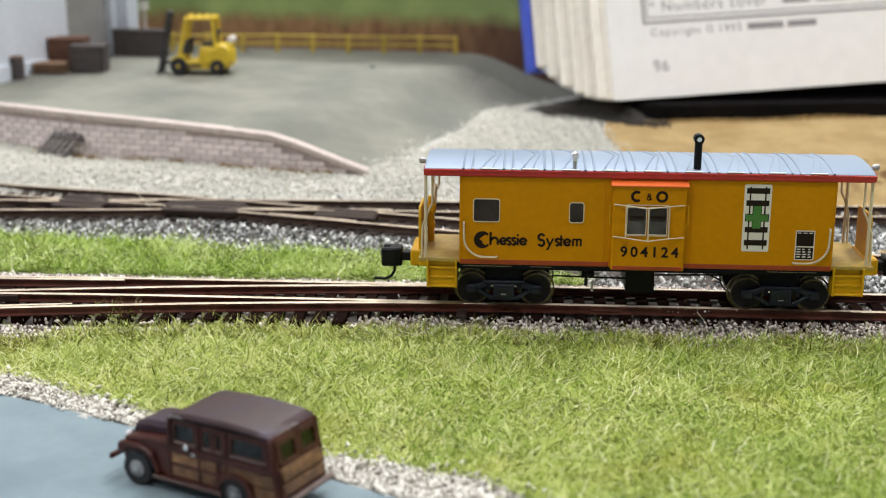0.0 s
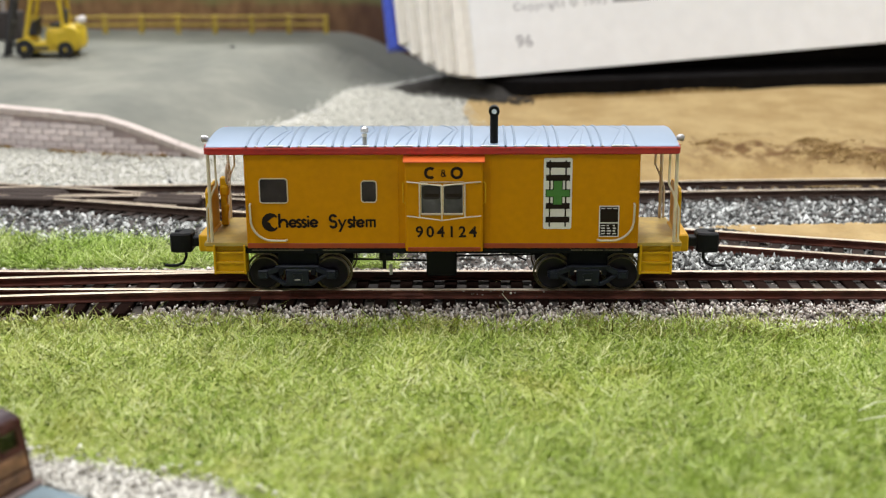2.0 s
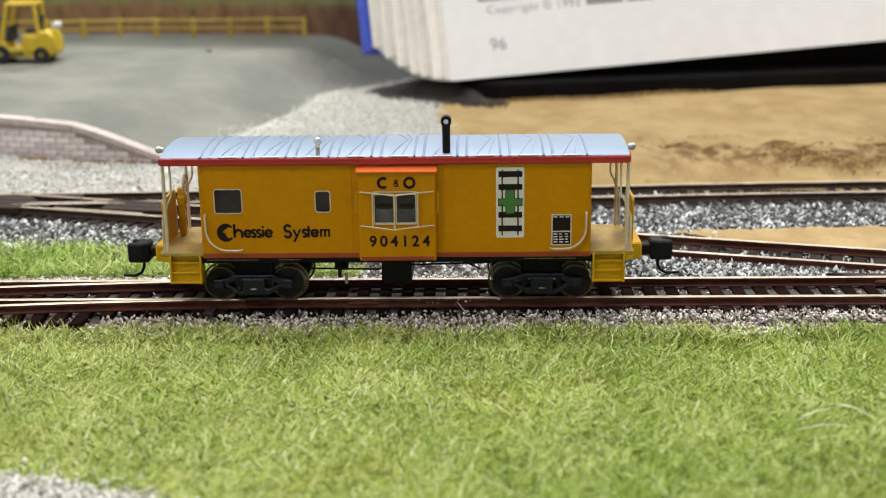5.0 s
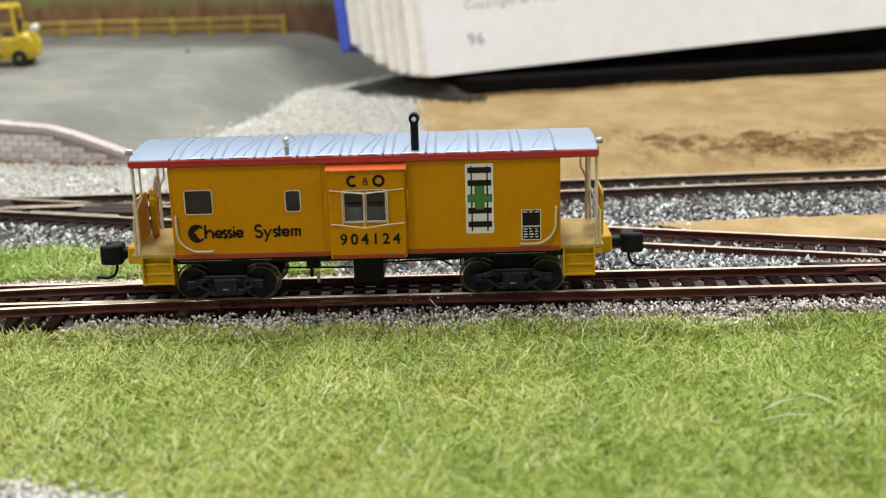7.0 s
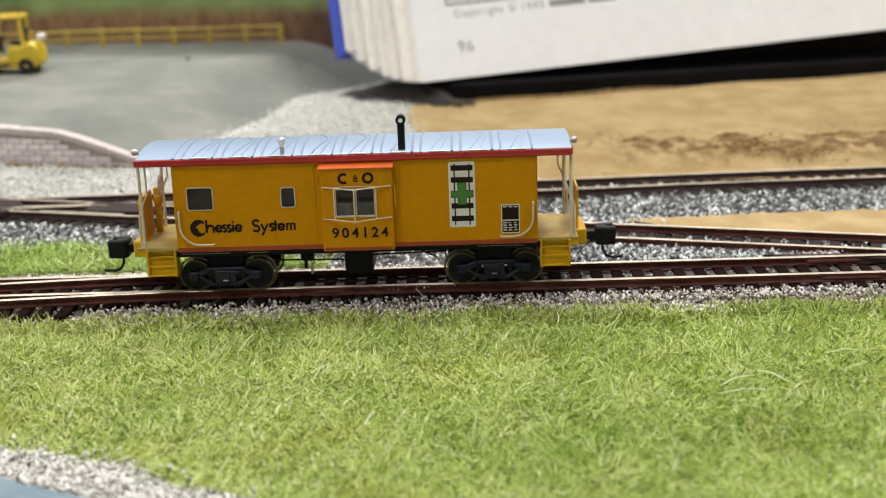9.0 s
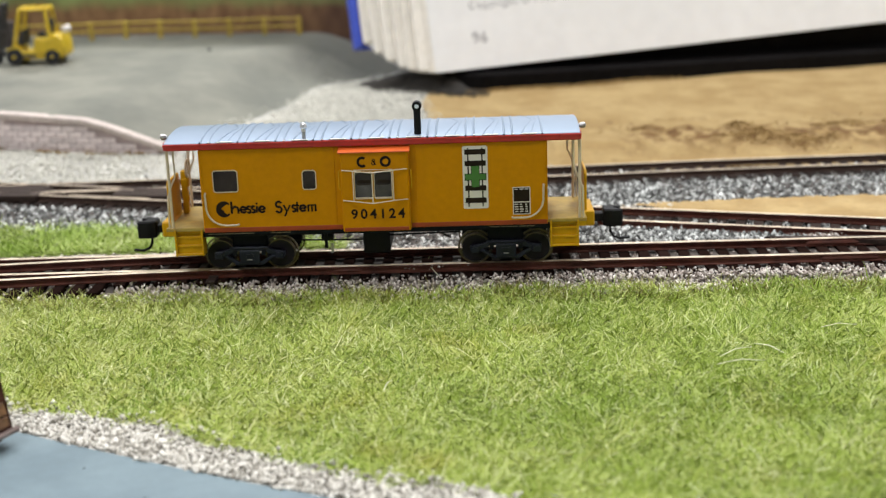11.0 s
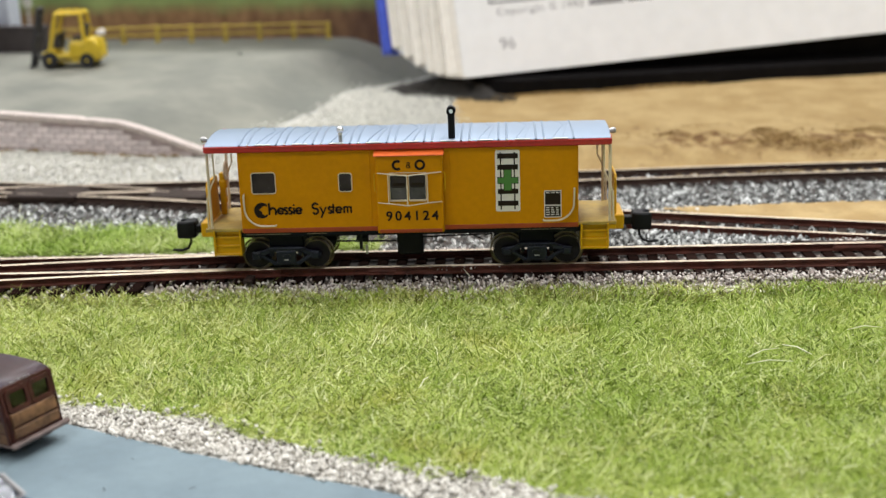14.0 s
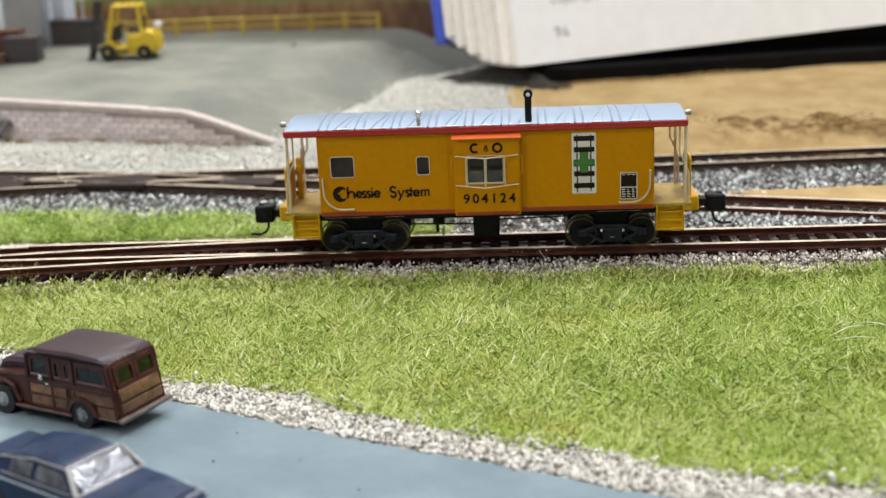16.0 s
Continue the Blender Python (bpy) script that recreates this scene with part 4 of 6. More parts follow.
# ---- caboose ----
def caboose():
    t = thing("caboose", "yellow bay-window model caboose with silver roof standing on the main track", "train car", at_mm(0, 0, 0))
    body = part("body", box(-28.6, 28.6, -8, 8, 7.2, 21.2, 0.12), YELLOW, t, "plain yellow painted sides")
    for x in (-6.3, 7.1, -28.3, 28.3):
        part("panel_seam", box(x - 0.09, x + 0.09, -8.09, -7.9, 8.1, 21.1, 0.03), YELLOW, body)
    for x0, x1 in ((-28.5, -5.4), (6.1, 28.5)):
        part("sill_stripe", box(x0, x1, -8.06, -7.9, 7.25, 8.0, 0.03), STRIPE, body, "orange stripe along the sill")
    part("underframe", box(-29, 29, -7.5, 7.5, 6.3, 7.2, 0.1), FRAME_BLACK, t, "black underframe")
    part("side_sill", box(-28.4, 28.4, -7.9, -7.6, 6.75, 7.18, 0.05), FRAME_BLACK, t)
    for x0, x1 in ((-28.0, -20.3), (-17.5, -14.2), (18.9, 20.6), (20.8, 23.6), (23.8, 26.4)):
        part("sill_lettering", box(x0, x1, -7.93, -7.88, 6.86, 6.98), LETTER_TAN, t, "fine tan lettering too small to read")
    # roof: shallow arch with a red fascia
    arch = [(y, 22.45 + 0.85 * (1 - (y / 8.5) ** 2)) for y in np.linspace(-8.5, 8.5, 17)]
    roof = part("roof", prism([(-8.5, 22.2)] + [(float(a), float(b)) for a, b in arch] + [(8.5, 22.2)], -34, 34, "yz", 0.06), SILVER, t, "silver painted arched roof")
    def over(x0, x1, n=17):
        """A line over the arch from the eave at x0 to the ridge at x1 and down again."""
        return [(x1 + (x0 - x1) * abs(y) / 8.5, y * 1.004, 22.40 + 0.85 * (1 - (y / 8.5) ** 2)) for y in np.linspace(-8.5, 8.5, n)]

    for k in range(10):  # a pair of ribs and a diagonal crease to each roof sheet
        x = -28.0 + k * 6.2
        part("roof_rib", tube(over(x, x), 0.2, 8), SILVER, roof, smooth=True)
        part("roof_seam", box(x - 0.07, x + 0.09, -8.66, -8.45, 22.3, 22.6), DARK, roof)
        if k < 9:
            part("roof_rib", tube(over(x + 1.35, x + 1.35), 0.21, 8), SILVER, roof, smooth=True)
            part("roof_crease", tube(over(x + 2.7, x + 4.9), 0.17 if k < 5 else 0.11, 8), SILVER, roof, smooth=True)
            part("roof_crease", tube(over(x + 4.3, x + 5.6), 0.14 if k < 5 else 0.09, 8), SILVER, roof, smooth=True)
            part("eave_lip", box(x + 1.25, x + 1.6, -8.66, -8.38, 22.46, 22.6, 0.03), PAPER, roof)
            part("eave_lip", box(x + 2.75, x + 5.3, -8.66, -8.38, 22.46, 22.6, 0.03), PAPER, roof)
    part("fascia", box(-34.1, 34.1, -8.6, -8.2, 21.35, 22.35, 0.08), RED, t, "dark red roof edge")
    part("fascia_lip", box(-34.12, 34.12, -8.72, -8.58, 21.98, 22.3, 0.04), RED, t)
    part("fascia", box(-34.1, 34.1, 8.2, 8.6, 21.35, 22.35, 0.08), RED, t, "dark red roof edge")
    for s in (-1, 1):
        part("end_fascia", box(s * 34 - 0.12, s * 34 + 0.12, -8.2, 8.2, 21.35, 22.6, 0.04), RED, t)
    part("soffit", box(-33.8, 33.8, -8.2, 8.2, 21.2, 21.5), RED, t)
    # bay
    bay = part("bay", prism([(-5.2, -7.9), (-5.2, -9.1), (-4.9, -9.35), (5.7, -9.35), (6.0, -9.1), (6.0, -7.9)], 7.1, 20.35, "xy", 0.06), YELLOW, t, "projecting yellow bay")
    part("hood", prism([(-9.75, 20.3), (-9.75, 20.5), (-8.0, 21.1), (-8.0, 20.3)], -5.45, 6.25, "yz", 0.05), ORANGE, bay, "orange bay roof")
    part("bay_stripe", box(-4.9, 5.7, -9.4, -9.2, 7.15, 7.75, 0.03), STRIPE, bay)
    for x0, x1 in ((-2.95, 0.05), (0.25, 3.2)):
        # grey pane and dark bands paint in the window's haze and reflections
        part("pane", box(x0 + 0.1, x1 - 0.1, -9.42, -9.3, 12.75, 17.0, 0.03), PANE, bay, "hazy grey pane")
        part("pane_frame", rim(x0, x1, 12.6, 17.15, 0.2, 0.11, -9.6, -9.3), CREAM, bay)
        part("painted_pane_band", prism(rounded(x0 + 0.2, x1 - 0.2, 14.9, 16.9, 0.5), -9.45, -9.41), DARK_GLASS, bay)
        part("painted_pane_band", prism(rounded(x0 + 0.5, x1 - 0.35, 15.25, 15.75, 0.22), -9.47, -9.43), INK, bay)
        part("window_sill", box(x0 + 0.1, x1 - 0.1, -9.6, -9.35, 12.72, 12.88, 0.03), CREAM, bay)
    for z in (17.35, 12.3):
        part("window_guard", tube([(-4.95, -9.35, z + 0.1), (-3.1, -10.0, z + 0.05), (0.15, -11.6, z), (3.4, -10.0, z + 0.05), (5.75, -9.35, z + 0.1)], 0.1, 6), CREAM, bay, "cream wire guard")
    part("window_header", tube([(-3.0, -9.5, 17.45), (3.25, -9.5, 17.45)], 0.08, 6), CREAM, bay)
    part("mullion", tube([(0.15, -11.55, 12.3), (0.15, -11.55, 17.35)], 0.11, 6), CREAM, bay)
    for x in (-3.1, 3.4):
        part("stile", tube([(x, -9.95, 12.3), (x, -9.95, 17.4)], 0.11, 6), CREAM, bay)
    part("grab_rail", tube([(6.05, -9.0, 14.2), (6.35, -9.1, 14.4), (6.35, -9.1, 17.2), (6.05, -9.0, 17.4)], 0.1, 6), YELLOW_B, bay)
    part("grab_rail", tube([(-5.25, -9.0, 14.2), (-5.5, -9.1, 14.4), (-5.5, -9.1, 17.2), (-5.25, -9.0, 17.4)], 0.1, 6), YELLOW_B, bay)
    stand = Matrix.Rotation(radians(90), 4, "X")
    words("car_number", "904124", 2.25, INK, bay, at_mm(-3.75, -9.36, 9.3) @ stand, "dark painted figures", spacing=1.38, bold=0.055)
    part("emblem_mark", ring(-1.55, 18.75, 0.68, 0.42, -9.40, -9.34, 50, 310), INK, bay)
    part("emblem_mark", ring(2.25, 18.75, 0.70, 0.42, -9.40, -9.34), INK, bay)
    part("emblem_mark", ring(0.32, 18.98, 0.20, 0.15, -9.40, -9.34, seg=16), INK, bay)
    part("emblem_mark", ring(0.28, 18.50, 0.27, 0.16, -9.40, -9.34, 20, 340, 16), INK, bay)
    part("emblem_mark", prism([(0.12, 18.82), (0.26, 18.90), (0.80, 18.28), (0.62, 18.22)], -9.40, -9.34), INK, bay)
    # side windows
    for x0, x1, z0, z1 in ((-26.5, -22.3, 14.0, 17.75), (-11.7, -9.35, 14.1, 17.4)):
        w = part("side_window", prism(rounded(x0 + 0.15, x1 - 0.15, z0 + 0.15, z1 - 0.15, 0.3), -8.06, -7.9), DARK_GLASS, body, "dark window pane")
        part("window_frame", rim(x0, x1, z0, z1, 0.5, 0.15, -8.16, -7.95), CREAM, w, "thin silver frame")
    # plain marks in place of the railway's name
    mark = [(-25.0 + 1.32 * math.cos(radians(a)), 11.15 + 1.38 * math.sin(radians(a))) for a in range(42, 319, 12)]
    mark += [(-24.1, 10.5), (-24.5, 10.25), (-24.95, 10.6), (-25.05, 11.0), (-25.5, 11.25), (-24.9, 11.75), (-24.5, 12.0), (-24.15, 11.8)]
    part("name_mark", prism(mark, -8.06, -7.98), INK, body)

    def bar(x, z, w, h):
        part("name_mark", prism(rounded(x, x + w, z, z + h, 0.1, 2), -8.06, -7.98), INK, body)

    def loop(x, z=11.0, r=0.48, a0=0, a1=360):
        part("name_mark", ring(x, z, r, 0.37, -8.06, -7.98, a0, a1, 20), INK, body)

    bar(-23.9, 10.35, 0.36, 2.1), loop(-23.1, 11.05, 0.48, 0, 180), bar(-22.78, 10.35, 0.36, 0.75)
    for x, a0, a1 in ((-21.75, 0, 330), (-18.65, 0, 330)):
        loop(x, 11.0, 0.48, a0, a1)
        bar(x - 0.5, 10.85, 1.0, 0.28)
    for x in (-20.85, -20.1, -13.35):
        loop(x, 11.3, 0.24, 20, 270), loop(x, 10.72, 0.24, -160, 90)
    bar(-19.67, 10.4, 0.34, 1.2), bar(-19.67, 11.85, 0.34, 0.3)
    loop(-15.85, 11.75, 0.46, 20, 270), loop(-15.85, 10.85, 0.46, -160, 90)
    part("name_mark", prism([(-15.2, 11.6), (-14.85, 11.6), (-14.5, 10.8), (-14.15, 11.6), (-13.85, 11.6), (-14.75, 9.7), (-15.1, 9.7), (-14.7, 10.5)], -8.06, -7.98), INK, body)
    bar(-12.95, 10.35, 0.33, 1.75), bar(-13.15, 11.35, 0.75, 0.25)
    loop(-11.85, 11.0, 0.48, 0, 330), bar(-12.3, 10.85, 0.95, 0.28)
    for x in (-11.1, -10.5, -9.9):
        bar(x, 10.4, 0.3, 1.2)
    bar(-11.0, 11.35, 1.3, 0.26)
    # safety emblem: white panel with a track and a green cross
    panel = part("emblem_panel", prism(rounded(14.75, 18.85, 10.15, 20.65, 0.3), -8.05, -7.9), WHITE_INK, body, "white panel with a track sign")
    for x in (15.65, 17.95):
        part("emblem_bar", box(x - 0.11, x + 0.11, -8.08, -8.0, 10.5, 20.3), INK, panel)
    for z in (19.65, 17.75, 15.45, 13.6, 11.55):
        part("emblem_bar", box(15.1, 18.55, -8.10, -8.0, z - 0.43, z + 0.43), INK, panel)
    part("cross_outline", prism([(15.05, 14.9), (16.1, 14.9), (16.1, 13.7), (17.5, 13.7), (17.5, 14.9), (18.6, 14.9), (18.6, 16.05), (17.5, 16.05), (17.5, 17.4), (16.1, 17.4), (16.1, 16.05), (15.05, 16.05)], -8.115, -8.0), INK, panel)
    part("emblem_cross", prism([(15.15, 15.0), (16.2, 15.0), (16.2, 13.8), (17.4, 13.8), (17.4, 15.0), (18.5, 15.0), (18.5, 15.95), (17.4, 15.95), (17.4, 17.3), (16.2, 17.3), (16.2, 15.95), (15.15, 15.95)], -8.13, -8.0), GREEN_INK, panel, "green cross")
    data = part("data_panel", prism(rounded(22.85, 25.75, 8.95, 13.6, 0.12), -8.05, -7.9), WHITE_INK, body)
    part("data_block", box(23.0, 25.6, -8.08, -8.0, 11.15, 13.45), INK, data)
    part("data_block", box(23.0, 25.6, -8.08, -8.0, 9.1, 10.95), INK, data)
    rng = random.Random(5)
    for k in range(3):
        part("data_line", box(23.15 + k * 0.85, 23.15 + k * 0.85 + rng.uniform(0.4, 0.6), -8.1, -8.0, 13.15, 13.3), WHITE_INK, data)
        for z in (10.65, 10.25, 9.85, 9.45):
            part("data_line", box(23.15 + k * 0.85, 23.15 + k * 0.85 + rng.uniform(0.3, 0.65), -8.1, -8.0, z - 0.08, z + 0.1), WHITE_INK, data)
    # curved grab irons
    for s in (-1, 1):
        pts = [(s * 27.9, -8.0, 13.9), (s * 27.9, -8.5, 13.8), (s * 27.85, -8.5, 12.0)]
        pts += [(s * (24.7 + 3.15 * math.cos(a)), -8.5, 11.6 - 3.1 * math.sin(a)) for a in np.linspace(0.1, math.pi / 2, 8)] + [(s * 22.9, -8.5, 8.5), (s * 22.7, -8.0, 8.5)]
        part("grab_iron", tube(pts, 0.17, 6), CREAM, t, "cream curved grab iron", smooth=True)
    # roof fittings
    st = part("smoke_pipe", tube([(7.6, -6.9, 22.6), (7.6, -6.9, 27.1)], 0.58, 16), BLACK, t, "black smoke stack", smooth=True)
    part("stack_cap", tube([(7.6, -6.1, 27.3), (7.6, -7.7, 27.3)], 0.78, 16), BLACK, st, smooth=True)
    part("stack_mouth", tube([(7.6, -7.68, 27.3), (7.6, -7.78, 27.3)], 0.36, 12), CHROME, st, smooth=True)
    ve = part("roof_vent", tube([(-11, -7.6, 22.6), (-11, -7.6, 24.3)], 0.32, 10), HUB, t, "small bright metal vent", smooth=True)
    part("vent_cap", tube([(-11, -7.6, 24.2), (-11, -7.6, 24.45), (-11, -7.6, 25.0), (-11, -7.6, 25.2)], [0.42, 0.6, 0.5, 0.12], 12), CHROME, ve, smooth=True)
    part("vent_lens", tube([(-11, -7.7, 23.75), (-11, -7.7, 24.2)], 0.38, 10), WHITE_INK, ve, smooth=True)
    for s in (-1, 1):
        part("marker_lamp", tube([(s * 33.9, -6.0, 23.2), (s * 34.3, -6.0, 23.2), (s * 34.8, -6.0, 23.2), (s * 35.0, -6.0, 23.2)], [0.3, 0.5, 0.5, 0.24], 12), HUB, t, "bright marker lamp", smooth=True)
    # end platforms
    for s in (-1, 1):
        def sx(a, b):
            return (min(s * a, s * b), max(s * a, s * b))

        part("platform", box(*sx(28.5, 35.0), -7.8, 7.8, 7.45, 8.0, 0.06), DECK, t, "dull yellow end platform")
        part("end_wall_door", box(*sx(28.6, 28.85), -2.4, 2.4, 8.0, 20.0, 0.08), YELLOW_B, t)
        for side in (-1, 1):
            y0, y1 = sorted((side * 8.0, side * 5.4))
            step = part("step", box(*sx(28.95, 33.7), *sorted((side * 6.1, side * 5.5)), 3.3, 7.6, 0.05), YELLOW_B, t, "yellow moulded steps")
            for x in (28.95, 33.4):
                part("step_cheek", prism([(side * 8.0, 7.7), (side * 8.0, 3.2), (side * 5.4, 3.2), (side * 5.4, 7.7)], *sx(x, x + 0.32), "yz", 0.06), YELLOW_B, step)
            for k, z in enumerate((3.3, 4.75, 6.2)):
                part("tread", box(*sx(29.2, 33.5), *sorted((side * (8.02 - k * 0.25), side * 5.6)), z, z + 0.32, 0.06), YELLOW_B, step)
                part("riser", box(*sx(29.2, 33.5), *sorted((side * (7.5 - k * 0.3), side * (7.3 - k * 0.3))), z, z + 1.4, 0.04), YELLOW_B, step)
        part("end_sill", box(*sx(34.6, 36.6), -4.4, 4.4, 5.7, 8.3, 0.2), YELLOW_B, t, "yellow end sill")
        part("end_gate", prism([(-3.8, 8.0), (3.8, 8.0), (3.8, 14.6), (3.2, 15.2), (-3.2, 15.2), (-3.8, 14.6)], *sx(34.9, 35.35), "yz", 0.08), YELLOW_B, t, "yellow end railing panel")
        for y in (-7.3, 7.3):
            part("corner_post", tube([(s * 33.9, y, 8.0), (s * 33.9, y, 21.4)], 0.26, 8), CREAM, t, "cream corner post", smooth=True)
            part("hand_rail", tube([(s * 34.6, y * 0.98, 6.6), (s * 34.5, y, 8.0), (s * 34.4, y, 13.0), (s * 33.5, y, 15.4), (s * 32.9, y * 0.98, 16.6), (s * 32.9, y * 0.98, 21.3)], 0.17, 6), CREAM, t, smooth=True)
            part("post_foot", box(*sx(33.4, 34.9), y - 0.4, y + 0.4, 6.6, 7.5, 0.12), YELLOW_B, t)
        if s < 0:
            wheel = part("brake_wheel", tube([(s * 33.2, 3.2 + 1.5 * math.cos(a), 16.0 + 1.5 * math.sin(a)) for a in np.linspace(0, math.tau, 20, endpoint=False)], 0.2, 6, closed=True), CREAM, t, "cream brake wheel")
            for a in (0, 60, 120):
                part("spoke", tube([(s * 33.2, 3.2 + 1.5 * math.cos(radians(a)), 16 + 1.5 * math.sin(radians(a))), (s * 33.2, 3.2 - 1.5 * math.cos(radians(a)), 16 - 1.5 * math.sin(radians(a)))], 0.12, 5), CREAM, wheel)
            part("brake_stand", box(*sx(33.4, 34.4), 2.6, 3.8, 8.0, 15.6, 0.15), YELLOW_B, t)
            part("brake_housing", box(*sx(33.1, 34.5), 2.4, 4.0, 12.6, 14.4, 0.4, seg=2), YELLOW_B, t)
            part("brake_chain_cover", box(*sx(33.2, 34.2), 2.5, 3.7, 10.0, 11.4, 0.35, seg=2), YELLOW_B, t)
        # coupler
        part("draft_gear", box(*sx(36.4, 38.6), -1.0, 1.0, 5.6, 7.0, 0.15), BLACK, t)
        cp = part("coupler", prism([(s * 38.3, -1.5), (s * 38.3, 1.2), (s * 40.2, 1.7), (s * 41.6, 1.5), (s * 41.3, 0.4), (s * 40.4, 0.2), (s * 40.5, -0.6), (s * 41.7, -0.8), (s * 41.6, -1.8), (s * 39.6, -2.0)], 4.8, 7.8, "xy", 0.25), BLACK, t, "black knuckle coupler")
        part("trip_pin", tube([(s * 39.6, 0, 5.0), (s * 39.7, 0, 3.6), (s * 40.2, 0, 2.7), (s * 41.2, 0, 2.25), (s * 43.0, 0, 2.35)], 0.24, 6), BLACK, cp, smooth=True)
    # trucks
    for cx in (-21.6, 21.6):
        tr = part("truck", box(cx - 3.0, cx + 3.0, -5.4, 5.4, 3.2, 6.3, 0.3), FRAME_BLACK, t, "black four-wheel truck")
        for side in (-1, 1):
            y0, y1 = sorted((side * 5.7, side * 6.5))
            part("side_frame", prism([(cx - 6.0, 2.3), (cx - 6.0, 3.2), (cx - 4.2, 3.5), (cx - 2.4, 4.15), (cx + 2.4, 4.15), (cx + 4.2, 3.5), (cx + 6.0, 3.2), (cx + 6.0, 2.3), (cx + 4.2, 2.55), (cx + 2.4, 3.35), (cx - 2.4, 3.35), (cx - 4.2, 2.55)], y0, y1, "xz", 0.1), TRUCK, tr)
            part("lower_chord", prism([(cx - 4.5, 2.55), (cx - 2.2, 0.95), (cx + 2.2, 0.95), (cx + 4.5, 2.55), (cx + 3.7, 2.6), (cx + 1.9, 1.5), (cx - 1.9, 1.5), (cx - 3.7, 2.6)], y0, y1, "xz", 0.08), TRUCK, tr)
            part("spring_box", box(cx - 1.7, cx + 1.7, *sorted((side * 6.2, side * 6.75)), 1.25, 3.6, 0.15), TRUCK, tr)
            part("spring_plate", rim(cx - 0.75, cx + 0.75, 1.7, 3.0, 0.15, 0.22, *sorted((side * 6.7, side * 6.9))), TRUCK, tr)
            part("spring_mark", box(cx - 0.42, cx + 0.42, *sorted((side * 6.7, side * 6.82)), 1.85, 2.1, 0.04), HUB, tr)
            part("truck_rail", box(cx - 3.3, cx + 3.3, *sorted((side * 6.2, side * 6.7)), 3.75, 4.15, 0.12), TRUCK, tr)
            for h in (-1, 1):
                part("brake_hanger", box(cx + h * 2.4 - 0.35, cx + h * 2.4 + 0.35, *sorted((side * 6.3, side * 6.8)), 2.7, 3.7, 0.08), FRAME_BLACK, tr)
            for wx in (-5.1, 5.1):
                jb = part("journal_box", box(cx + wx - 0.75, cx + wx + 0.75, *sorted((side * 6.4, side * 6.95)), 2.1, 3.5, 0.18), TRUCK, tr)
                part("journal_lid", prism(rounded(cx + wx - 0.45, cx + wx + 0.45, 2.35, 3.15, 0.2), *sorted((side * 6.9, side * 7.1))), TRUCK, jb)
                w = part("wheel", disc(cx + wx, side * 4.35, side * 5.2, 2.6, 2.3, 32), WHEEL, tr, smooth=True)
                part("wheel_hub", disc(cx + wx, side * 5.2, side * 5.45, 2.6, 0.95, 20, None, 0.7), WHEEL, w, smooth=True)
                part("tread_rim", ring(cx + wx, 2.6, 2.44, 0.13, side * 4.3, side * 5.45, seg=40), TYRE_METAL, w, "brassy worn tread")
                part("flange", ring(cx + wx, 2.6, 2.8, 0.3, side * 3.95, side * 4.3, seg=40), TYRE_METAL, w)
        for wx in (-5.1, 5.1):
            part("axle", disc(cx + wx, -4.3, 4.3, 2.6, 0.45, 10), WHEEL, tr)
    # under the floor
    part("centre_tank", box(-2.4, 2.1, -5.2, 5.2, 2.1, 6.4, 0.25), BLACK, t, "black centre box")
    part("brake_rod", tube([(-14, -5.5, 4.9), (-2.4, -5.5, 4.7)], 0.16, 6), BLACK, t)
    part("brake_rod", tube([(2.1, -5.3, 5.3), (14, -5.3, 5.6)], 0.16, 6), BLACK, t)
    part("brake_cylinder", tube([(-9.4, -5.0, 5.2), (-7.4, -5.0, 5.2)], 0.7, 12), BLACK, t, smooth=True)
    part("brake_lever", box(-8.9, -8.4, -5.8, -5.2, 3.4, 6.3, 0.06), BLACK, t)
    part("lever_tip", box(-7.9, -7.45, -5.85, -5.3, 2.5, 4.1, 0.06), HUB, t, "pale lever tip")
    part("queen_post", tube([(9.0, -5.3, 6.3), (12.5, -5.3, 4.6)], 0.15, 6), BLACK, t)
    return t


# ---- road vehicles ----
def car_wheel(parent, x, y, r, w, hub=None):
    side = -1 if y < 0 else 1
    tyre = part("wheel", disc(x, y - w / 2, y + w / 2, r, r, 24), RUBBER, parent, "black tyre", smooth=True)
    part("hubcap", tube([(x, y + side * w * 0.42, r), (x, y + side * w * 0.56, r), (x, y + side * w * 0.64, r)], [r * 0.54, r * 0.5, r * 0.18], 16), hub or HUBCAP, tyre, "round hubcap", smooth=True)
    part("wheel_centre", tube([(x, y + side * w * 0.6, r), (x, y + side * w * 0.7, r)], r * 0.2, 8), FORK if hub else HUB, tyre)


